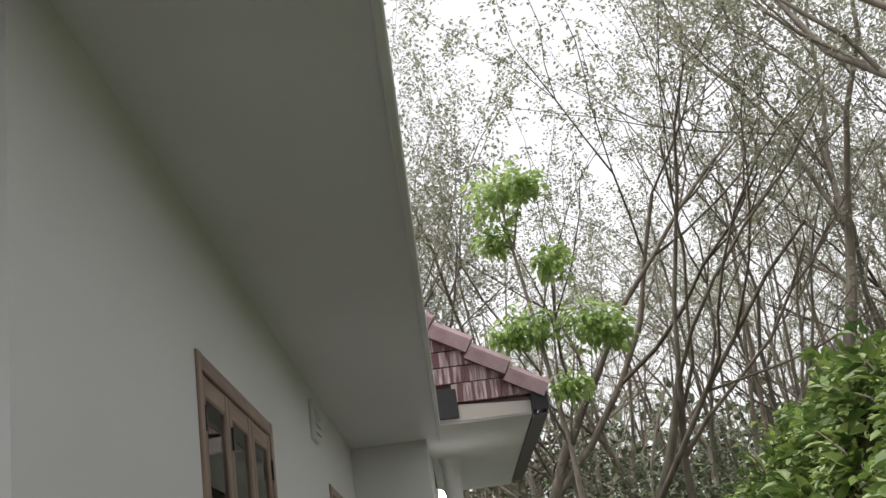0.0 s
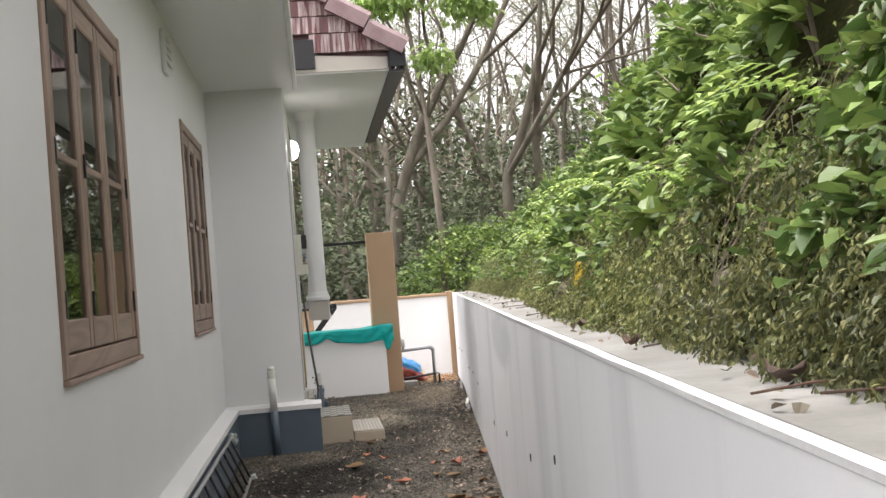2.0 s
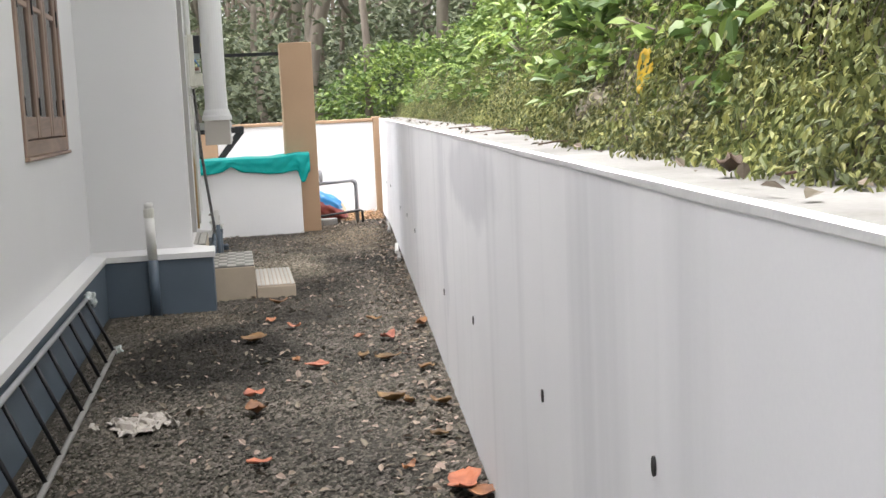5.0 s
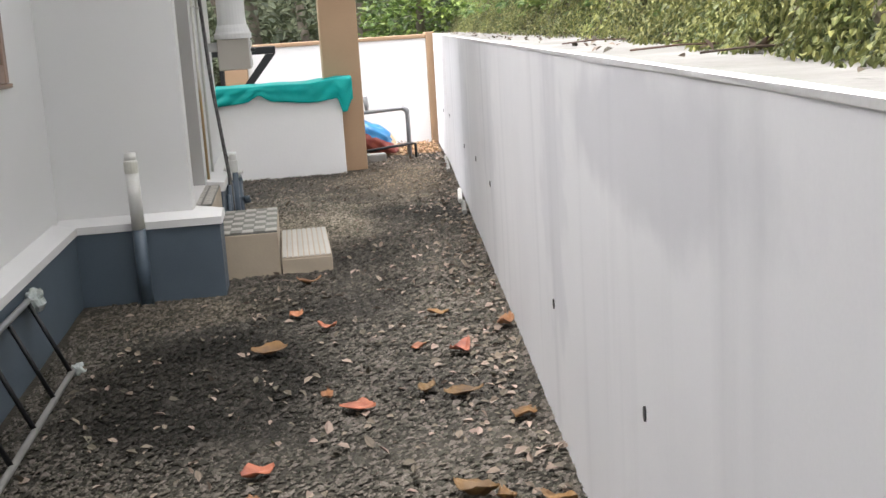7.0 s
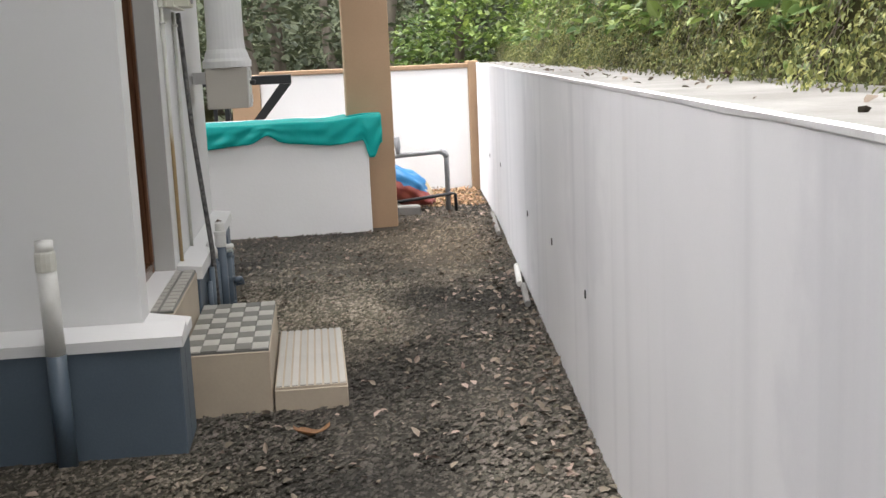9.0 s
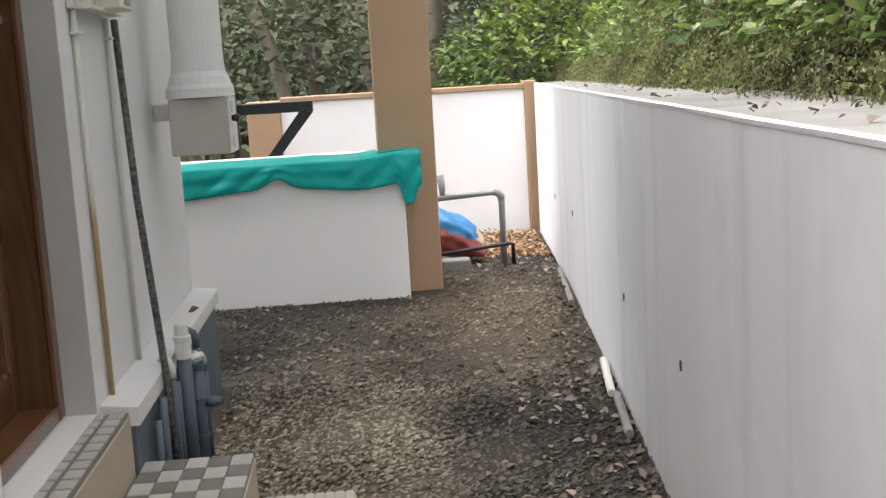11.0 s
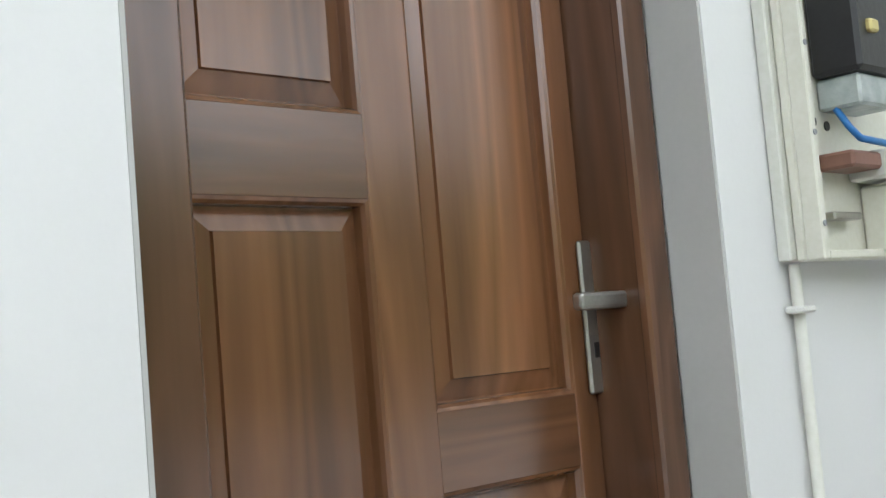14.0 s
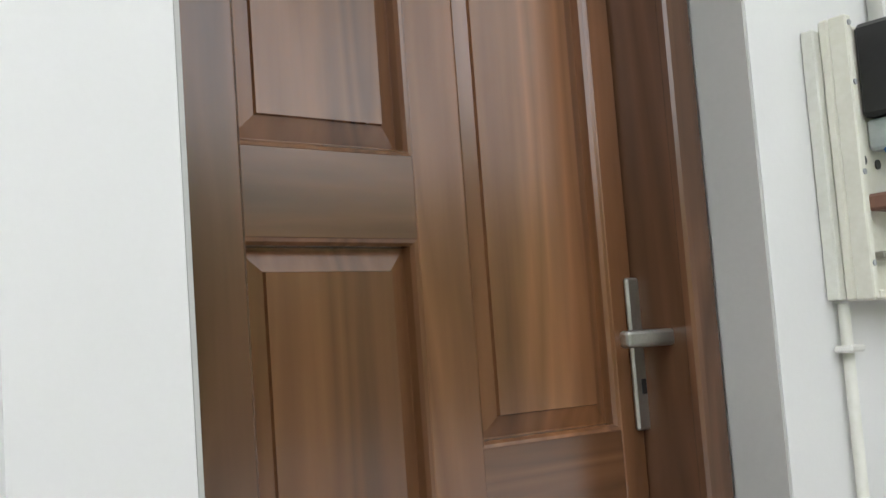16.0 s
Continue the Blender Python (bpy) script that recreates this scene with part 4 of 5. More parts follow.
# ---- retaining wall ----
def retaining_wall():
    w = thing("retaining_wall", (0.8, 5, 0), "weathered white plastered retaining wall with weep holes", "wall", kind="structure")
    ys = [-9 + 0.25 * i for i in range(int((Y_FAR + 9) / 0.25) + 1)]
    def strip(name, prof, mat_, label=""):
        verts, faces = [], []
        n = len(prof(0))
        for y in ys:
            for u, z in prof(y):
                verts.append((wall_x(y) + u, y, z))
        for j in range(len(ys) - 1):
            for i in range(n):
                a, b_ = j * n + i, j * n + (i + 1) % n
                faces.append((a, b_, b_ + n, a + n))
        faces.append(tuple(range(n - 1, -1, -1)))
        faces.append(tuple(range((len(ys) - 1) * n, len(ys) * n)))
        me = raw_mesh(name, verts, faces)
        part(name, me, mat_, w, label)
    wob = lambda y: 0.004 * noise.noise((0.3, y * 0.7, 9.0))
    strip("wall_face", lambda y: [(wob(y) - 0.006, -0.3), (wob(y), 1.137), (0.2, 1.137), (0.2, -0.3)], retaining_paint)
    strip("ledge_top", lambda y: [(wob(y) + 0.031, 1.1375), (wob(y) + 0.031, 1.142 + 0.003 * noise.noise((7, y * 3, 0))), (ledge_w(y) + 0.2, 1.146), (ledge_w(y) + 0.2, 1.05), (0.201, 1.05), (0.201, 1.1375)],
          ledge_paint, "dirty white flat ledge")
    strip("edge_lip", lambda y: [(wob(y) - 0.0012 - 0.001 * noise.noise((1, y * 5, 0)), 1.1345 + 0.006 * noise.noise((4, y * 7, 0))), (wob(y) - 0.002, 1.1445 + 0.002 * noise.noise((2, y * 6, 0))),
                                 (wob(y) + 0.018 + 0.006 * noise.noise((6, y * 4, 0)), 1.146 + 0.002 * noise.noise((3, y * 6, 0))), (wob(y) + 0.030, 1.1376), (wob(y) + 0.002, 1.1376), (wob(y) + 0.002, 1.130)],
          lip_paint, "rough white mortar lip")
    for y, z in ((-0.52, 0.74), (0.45, 0.60), (1.95, 0.50), (3.24, 0.40), (5.56, 0.45), (6.58, 0.46), (7.73, 0.42), (9.86, 0.47), (11.2, 0.42)):
        x = wall_x(y) + wob(y) - 0.006 + 0.006 * (z + 0.3) / 1.43
        v, f = tube([(x - 0.004, y, z), (x + 0.05, y, z)], 0.010, 10)
        part("weep_hole", raw_mesh("weep_hole", [(a, y + (b_ - y) * 0.7, z + (c_ - z) * 1.5) for a, b_, c_ in v], f), black_plastic_and_hollows, w, "dark oval weep hole")


retaining_wall()

# ---- far compound wall, pillar, tank ----
b = box(-0.434, 1.597, Y_FAR, Y_FAR + 0.18, -0.35, 1.10, 0.004)
tagged(part("wall_compound", b, compound_paint), "bright white compound wall", "wall", kind="structure")
tagged(part("trim_compound_coping", box(-0.434, 1.597, Y_FAR - 0.015, Y_FAR + 0.195, 1.101, 1.145, 0.006), tan_paint), "tan coping on the compound wall", "trim", kind="structure")
tagged(part("wall_compound_post", box(1.598, 1.699, Y_FAR - 0.03, Y_FAR + 0.2, -0.35, 1.165, 0.006), tan_paint), "tan painted wall post", "wall", kind="structure")
tagged(part("wall_compound_corner", box(1.70, 3.2, Y_FAR, Y_FAR + 0.18, -0.35, 1.12, 0.004), compound_paint), "white compound wall beyond the post", "wall", kind="structure")
tagged(part("wall_gate_post", box(-0.71, -0.436, Y_FAR - 0.03, Y_FAR + 0.25, -0.35, 1.12, 0.006), tan_paint), "tan painted gate post", "wall", kind="structure")
tagged(part("wall_compound_left", box(-9.0, -2.6, Y_FAR, Y_FAR + 0.18, -0.35, 1.09, 0.004), compound_paint), "white compound wall beyond the gate", "wall", kind="structure")
pil = thing("gate_pillar", (0.5, 10.7, 0), "tall tan painted square pillar", "pillar")
part("pillar_shaft", box(0.308, 0.643, 10.42, 10.76, -0.15, 1.995, 0.006), tan_paint, pil)
tank = thing("water_tank", (-0.2, 10.9, 0), "low white masonry tank covered with a teal tarpaulin", "tank")
part("tank_wall", box(-1.1, 0.444, 10.245, 10.365, -0.15, 0.79, 0.006), compound_paint, tank)
tb = bmesh.new()
box(-1.1, -0.98, 10.366, 11.36, -0.15, 0.79, 0.006, tb)
box(0.18, 0.30, 10.366, 11.36, -0.15, 0.79, 0.006, tb)
box(-0.979, 0.179, 11.24, 11.36, -0.15, 0.79, 0.006, tb)
part("tank_side", tb, compound_paint, tank)


def tarpaulin():
    """Cloth over the tank's top, hanging unevenly in front."""
    verts, faces = [], []
    nx, prof = 120, 30
    for i in range(nx + 1):
        a = i / nx
        x = -1.12 + a * (0.545 + 1.12)
        for k in range(prof + 1):
            t = k / prof
            drop = 0.155 - 0.055 * math.exp(-((x + 0.27) / 0.07) ** 2) + 0.02 * math.sin(x * 5)
            fold = -abs(0.016 * math.sin(x * 17 + 9 * t) * math.sin(x * 3)) + 0.014 * noise.noise((x * 5, t * 6, 1)) - 0.010 * abs(noise.noise((x * 9 + 3 * t, t * 5, 4))) - 0.003 * abs(noise.noise((x * 26, t * 9, 6)))
            if x > 0.41:
                drop += 0.13 * smooth01((x - 0.41) / 0.04) - 0.10 * smooth01((x - 0.48) / 0.06)
            if t < 0.6:
                q = t / 0.6
                y, z = 10.86 - q * 0.635, 0.81 + 0.012 * noise.noise((x * 4, q * 4, 2)) + 0.03 * smooth01((x - 0.15) / 0.3)
            else:
                q = (t - 0.6) / 0.4
                y, z = 10.232 - 0.006 * q + fold * min(1, q * 3) - 0.012, 0.81 + 0.03 * smooth01((x - 0.15) / 0.3) - drop * q
            if x > 0.298 and y > 10.39:
                y = 10.39 - 0.01 * (y - 10.39)
            verts.append((x, y, z))
    m = prof + 1
    for i in range(nx):
        for k in range(prof):
            a = i * m + k
            faces.append((a, a + 1, a + 1 + m, a + m))
    me = raw_mesh("tarpaulin", verts, faces, True)
    ob = single("tarpaulin", me, tarp_mat, "teal plastic tarpaulin draped over the tank top", "tarpaulin")
    so = ob.modifiers.new("thickness", "SOLIDIFY")
    so.thickness = 0.004
    return ob


tarpaulin()

# black gate leaf and rail
gate = thing("iron_gate", (-0.6, 11.9, 0), "black iron gate with a diagonal brace", "gate")
part("top_bar", box(-1.9, -0.10, 11.75, 11.79, 1.06, 1.135, 0.004), black_iron, gate)
part("brace", prism([(-0.20, 1.059), (-0.10, 1.059), (-0.55, 0.52), (-0.63, 0.52)], 11.755, 11.785), black_iron, gate, "diagonal brace")
for x in (-0.63, -0.74, -0.85, -1.1, -1.35, -1.6):
    part("gate_bar", box(x - 0.016, x + 0.016, 11.757, 11.783, 0.02, 1.0595, 0.003), black_iron, gate)
part("bottom_bar", box(-1.9, -0.5, 11.75, 11.79, -0.08, 0.0195, 0.004), black_iron, gate)
part("gate_stile", box(-0.66, -0.62, 11.70, 11.749, -0.1, 1.2, 0.004), black_iron, gate)
rail = thing("overhead_rail", (0.0, 10.8, 1.9), "thin black iron rail between column and pillar", "rail")
part("rail_bar", box(-2.0, 0.3045, 10.58, 10.61, 1.875, 1.91, 0.004), black_iron, rail)

# standpipe with tap
tap = thing("garden_standpipe", (1.13, 11.35, 0), "grey pvc standpipe with a tap beside the pillar", "pipe")
pts = [(1.125, 11.35, -0.1), (1.125, 11.35, 0.41)] + [(1.125 - 0.05 * (1 - math.cos(a)), 11.35, 0.41 + 0.05 * math.sin(a)) for a in (0.4, 0.8, 1.2, 1.57)] + [(0.68, 11.35, 0.44)]
part("riser", tube_mesh("riser", pts, 0.021, 12), grey_pipe, tap)
part("elbow", tube_mesh("elbow", pts[1:6], 0.026, 12), grey_pipe, tap)
part("tap_body", tube_mesh("tap_body", [(0.73, 11.35, 0.45), (0.73, 11.35, 0.51), (0.722, 11.35, 0.595)], [0.016, 0.024, 0.026], 12), grey_pipe, tap, "grey tap body")
part("spout", tube_mesh("spout", [(0.72, 11.35, 0.56), (0.67, 11.35, 0.56)], 0.010, 8), black_plastic_and_hollows, tap)
part("ground_pipe", tube_mesh("ground_pipe", [(0.6, 11.3, 0.06), (1.15, 11.3, 0.115), (1.18, 11.29, 0.11), (1.18, 11.28, -0.03)], 0.014, 10), black_iron, tap, "black pipe along the ground")


def sack():
    bm = bmesh.new()
    bmesh.ops.create_icosphere(bm, subdivisions=4, radius=1.0)
    for v in bm.verts:
        c = v.co
        k = 1 + 0.22 * noise.noise(c * 2.3 + Vector((4, 0, 0))) + 0.08 * noise.noise(c * 7)
        x = math.copysign(abs(c.x) ** 0.7, c.x) * k
        v.co = (0.80 + 0.22 * x, 11.58 + 0.17 * c.y * k, max(0.015, 0.15 + 0.16 * c.z * k - 0.10 * x))
    me = mesh_of(bm, "sack")
    me.polygons.foreach_set("use_smooth", [True] * len(me.polygons))
    for mt in (bag_blue, bag_red, bag_cream):
        me.materials.append(mt)
    for p in me.polygons:
        c = p.center
        h = c.z + 0.45 * (c.x - 0.80)
        if h < 0.185:
            p.material_index = 1
        elif c.x > 0.965 and c.z > 0.06:
            p.material_index = 2
    tagged(new("printed_sack", me), "crumpled blue and red printed plastic sack on the ground", "bag")


sack()
b = box(0.69, 0.88, 11.15, 11.27, -0.05, 0.05, 0.015, seg=2)
single("cement_block", b, cement, "rough grey cement block beside the sack", "block")
for y0, y1, mt, lab in ((7.85, 8.30, white_pvc, "thin white pvc strip lying along the wall foot"), (7.35, 7.86, cement, "grey batten lying along the wall foot"), (9.6, 10.7, cement, "grey batten lying along the wall foot")):
    v, f = tube([(wall_x(y0) - 0.05, y0, 0.03), (wall_x(y1) - 0.03, y1, 0.045 if mt is white_pvc else 0.02)], 0.016, 8)
    single("loose_strip", raw_mesh("loose_strip", v, f), mt, lab, "strip")

# ---- plants ----
def leaf_rows(rng, count, place, size, droop=0.35, wide=(0.24, 0.36)):
    """verts and faces of many folded leaves. place(rng) gives a point and an outward direction."""
    verts, faces = [], []
    for _ in range(count):
        p, out, s = place(rng)
        L = s * rng.uniform(size[0], size[1])
        d = (out + Vector((rng.gauss(0, 0.7), rng.gauss(0, 0.7), rng.gauss(0, 0.5) - droop))).normalized()
        side = d.cross(Vector((rng.gauss(0, 0.35), rng.gauss(0, 0.35), 1)))
        side = side.normalized() if side.length > 1e-4 else Vector((1, 0, 0))
        up = side.cross(d)
        w = L * rng.uniform(*wide)
        k = len(verts)
        tip = p + d * L - up * L * 0.12
        verts += [tuple(p), tuple(p + d * L * 0.35 + side * w + up * w * 0.35), tuple(p + d * L * 0.72 + side * w * 0.72 + up * w * 0.15), tuple(tip),
                  tuple(p + d * L * 0.72 - side * w * 0.72 + up * w * 0.15), tuple(p + d * L * 0.35 - side * w + up * w * 0.35)]
        faces += [(k, k + 1, k + 2, k + 3), (k, k + 3, k + 4, k + 5)]
    return verts, faces


def stuff(name, verts, faces, mat_, label, category):
    ob = new(name, raw_mesh(name, verts, faces))
    ob.data.materials.append(mat_)
    return tagged(ob, label, category, kind="stuff")


def bank_point(rng, y0, y1, umax, lift):
    y = rng.uniform(y0, y1)
    w = ledge_w(y)
    a = rng.random() ** 1.0
    u = w + 0.02 + a * umax
    bump = 0.16 * noise.noise((u * 2.2, y * 1.9, 5.0)) + 0.07 * noise.noise((u * 6, y * 5.5, 2.0))
    z = bank_z(u, y) + lift * rng.uniform(0.1, 1.0) + max(0.0, bump)
    return Vector((wall_x(y) + u - 0.02 - max(0, bump) * 0.7, y, z)), a, y


def hedge_place(rng):
    while True:
        p, a, y = bank_point(rng, *((-5, 16.5) if rng.random() < 0.6 else (-3.5, 2.5)), 1.5, 0.22)
        # bare, rooty foot of the bank
        if p.z < 1.34 + 0.18 * noise.noise((y * 1.4, 0, 1.0)) and rng.random() < 0.85:
            continue
        if noise.noise((p.y * 1.6, p.z * 1.9, 8.0)) < -0.18 and rng.random() < 0.88:
            continue
        return p, Vector((-0.75, -0.3, 0.25)), 0.55 + 0.55 * rng.random() ** 2 + 0.25 * smooth01((y - 2) / 5)


# hanging strands of small creeper, each with a top, a foot and a lean
strand_rng = random.Random(19)
STRANDS = []
for _ in range(5200):
    sy = strand_rng.uniform(-5, 15.5) if strand_rng.random() < 0.55 else strand_rng.uniform(-3.5, 3.5)
    st = 1.24 + abs(strand_rng.gauss(0, 0.25))
    STRANDS.append((sy, st, max(1.15, st - strand_rng.uniform(0.15, 0.7)), strand_rng.gauss(0, 0.10), strand_rng.uniform(0.0, 0.09)))


def olive_place(rng):
    sy, st, sz, lean, off = rng.choice(STRANDS)
    q = rng.random()
    z = st + (sz - st) * q
    y = sy + lean * q + rng.gauss(0, 0.008)
    w = ledge_w(y) - off * q
    u = w + 0.65 * min(1.0, (z - 1.1) / 1.1) ** 1.2 - 0.03 + 0.07 * noise.noise((y * 5, z * 5, 1.0))
    return Vector((wall_x(y) + u - 0.03 * rng.random(), y, z)), Vector((-0.3, 0.0, -0.5)), 1.0


rng = random.Random(11)
v, f = leaf_rows(rng, 68000, hedge_place, (0.038, 0.085))
stuff("hedge_foliage", v, f, leaf_hedge, "dense green creeper and weed foliage on the bank", "foliage")
v, f = leaf_rows(rng, 115000, olive_place, (0.008, 0.022), 0.35, (0.14, 0.28))
stuff("creeper_foliage", v, f, leaf_olive, "olive and brownish small creeper leaves at the bank foot", "foliage")


# hanging roots and stems over the bank's foot
def roots():
    verts, faces = [], []
    r = random.Random(3)
    for _ in range(480):
        y = r.uniform(-5.5, 14) if r.random() < 0.6 else r.uniform(-3.5, 3.0)
        w = ledge_w(y)
        z1 = r.uniform(1.25, 1.75)
        z0 = max(1.13, z1 - r.uniform(0.2, 0.8))
        pts = []
        for k in range(5):
            t = k / 4
            z = z1 + (z0 - z1) * t
            u = w + 0.55 * max(0.0, min(1.0, (z - 1.1) / 1.1)) ** 1.2 - 0.02 - 0.05 * r.random()
            pts.append((wall_x(y) + u, y + 0.05 * noise.noise((y * 9, t * 3, 0)) + 0.05 * noise.noise((y * 3, t * 4, 7)) * t + 0.012 * r.gauss(0, 1), z))
        tv, tf = tube(pts, r.uniform(0.0006, 0.0016), 4, False)
        k = len(verts)
        verts += tv
        faces += [tuple(i + k for i in q) for q in tf]
    stuff("hanging_roots", verts, faces, twig_mat, "brown hanging roots and dry stems on the bank", "roots")


roots()


def shrub_clump(name, label, x, y, z, count, spread, size, mat_, seed, group):
    r = random.Random(seed)
    t = thing(name, (x, y, z), label, "plant", group=group)
    sv, sf = [], []
    ends = []
    for _ in range(max(3, count // 7)):
        a, b = r.gauss(0, 0.6), r.gauss(0, 0.6)
        e = Vector((x - 0.12 * spread + a * spread * 0.4, y + b * spread * 0.6, z + spread * r.uniform(0.35, 1.0)))
        tv, tf = tube([(x, y, z - 0.05), (x + (e.x - x) * 0.4, y + (e.y - y) * 0.3, z + (e.z - z) * 0.6), tuple(e)], [0.006, 0.004, 0.002], 5, False)
        k = len(sv)
        sv += tv
        sf += [tuple(i + k for i in q) for q in tf]
        ends.append(e)
    part("stem_work", raw_mesh("stem_work", sv, sf), twig_mat, t)

    def pl(rg):
        e = rg.choice(ends)
        q = Vector((x, y, z)).lerp(e, rg.uniform(0.55, 1.0))
        return q, (q - Vector((x + 0.2 * spread, y, z))).normalized(), 1.0
    lv, lf = leaf_rows(r, count, pl, size, 0.3)
    part("leaves", raw_mesh("leaves", lv, lf), mat_, t)


r = random.Random(21)
for i in range(34):
    y = -4.6 + 19.5 * (i + r.random() * 0.8) / 34
    u = ledge_w(y) + r.uniform(0.1, 0.9)
    shrub_clump("bank_shrub", "leafy green weed shrub growing on the bank", wall_x(y) + u, y, bank_z(u, y) - 0.02, r.randint(90, 170), r.uniform(0.25, 0.45), (0.04, 0.075), leaf_hedge if r.random() < 0.75 else leaf_bright, 100 + i, "weeds on the bank")


r = random.Random(23)
for i in range(26):
    y = -3.6 + 7.2 * (i + r.random()) / 26
    u = ledge_w(y) + r.uniform(0.12, 0.42)
    shrub_clump("bank_shrub", "broad-leaved weed drooping from the bank face", wall_x(y) + u, y, bank_z(u, y) + r.uniform(0.0, 0.12), r.randint(26, 48), r.uniform(0.16, 0.30), (0.06, 0.115), leaf_hedge, 300 + i, "weeds on the bank")


def fern(x, y, z, seed):
    r = random.Random(seed)
    t = thing("fern", (x, y, z), "light green fern fronds hanging over the ledge", "fern", group="ferns on the bank")
    for q in range(4):
        ang = math.pi + r.uniform(-0.9, 0.9)
        L = r.uniform(0.25, 0.4)
        verts, faces = [], []
        for k in range(16):
            s = k / 15
            c = Vector((x + math.cos(ang) * L * s, y + math.sin(ang) * L * s, z + 0.16 * math.sin(s * 2.2) * L * 2 - 0.12 * s * s))
            w = 0.07 * (1 - s) ** 0.7 * (0.4 + 0.6 * min(1, s * 4)) + 0.004
            side = Vector((-math.sin(ang), math.cos(ang), 0))
            fwd = Vector((math.cos(ang), math.sin(ang), 0)) * 0.016
            for sg in (-1, 1):
                kk = len(verts)
                verts += [tuple(c - fwd * 0.4), tuple(c + side * sg * w + fwd - Vector((0, 0, 0.012))), tuple(c + fwd * 0.5)]
                faces.append((kk, kk + 1, kk + 2))
        part("frond", raw_mesh("frond", verts, faces), leaf_bright, t)


for i, (y, z) in enumerate(((-0.9, 1.55), (0.35, 1.62), (1.6, 1.5), (-2.1, 1.6), (-3.0, 1.5), (4.4, 1.6), (6.8, 1.5))):
    fern(wall_x(y) + ledge_w(y) + 0.18, y, z, 40 + i)


def blade_leaf(name, label, base, d, L, w, mat_, category="leaf", curl=0.25, group=""):
    """One broad leaf with midrib fold and curl, resting at base."""
    verts, faces = [], []
    d = Vector(d).normalized()
    side = d.cross(Vector((0, 0, 1))).normalized()
    up = side.cross(d)
    n = 8
    for k in range(n + 1):
        s = k / n
        half = w * math.sin(math.pi * min(1, s * 0.94 + 0.05)) ** 0.8 * (1 + 0.35 * noise.noise((base[0] * 31, base[1] * 31, s * 5)))
        c = Vector(base) + d * L * s + up * (curl * L * (s - 0.5) ** 2)
        for q in (-1, -0.5, 0, 0.5, 1):
            verts.append(tuple(c + side * half * q + up * (abs(q) * half * (0.2 + 0.9 * abs(noise.noise((base[0] * 17, base[1] * 17, q * 0.6 + s)))) + 0.006 * math.sin(7 * s + 3 * q + base[1] * 9))))
    for k in range(n):
        for q in range(4):
            a = k * 5 + q
            faces.append((a, a + 1, a + 6, a + 5))
    me = raw_mesh(name, verts, faces, True)
    ob = single(name, me, mat_, label, category, group=group)
    so = ob.modifiers.new("thickness", "SOLIDIFY")
    so.thickness = 0.0015
    return ob


blade_leaf("yellow_leaf", "single bright yellow leaf hanging on the bank", (0.70, 0.43, 1.36), (-0.3, -0.25, -0.9), 0.105, 0.020, leaf_yellow)


def boulder(x, y, z, s, seed):
    bm = bmesh.new()
    bmesh.ops.create_icosphere(bm, subdivisions=4, radius=1.0)
    for v in bm.verts:
        c = v.co
        k = 1 + 0.35 * noise.noise(c * 1.4 + Vector((seed, 0, 0))) + 0.12 * noise.noise(c * 4 + Vector((0, seed, 0)))
        v.co = Vector((x, y, z)) + Vector((c.x * s[0], c.y * s[1], c.z * s[2])) * k
    single("bank_rock", bm, rock_mat, "brownish lichened rock at the foot of the bank", "rock", group="rocks on the bank")


for i, (y, s) in enumerate(((0.95, (0.09, 0.15, 0.12)), (0.55, (0.08, 0.12, 0.09)), (0.2, (0.08, 0.13, 0.09)), (-0.3, (0.08, 0.14, 0.09)), (-0.75, (0.07, 0.12, 0.08)), (-1.2, (0.08, 0.13, 0.09)), (-1.7, (0.07, 0.15, 0.10)), (1.5, (0.07, 0.1, 0.06)))):
    boulder(wall_x(y) + ledge_w(y) + 0.045, y, 1.19, s, i * 3.7)


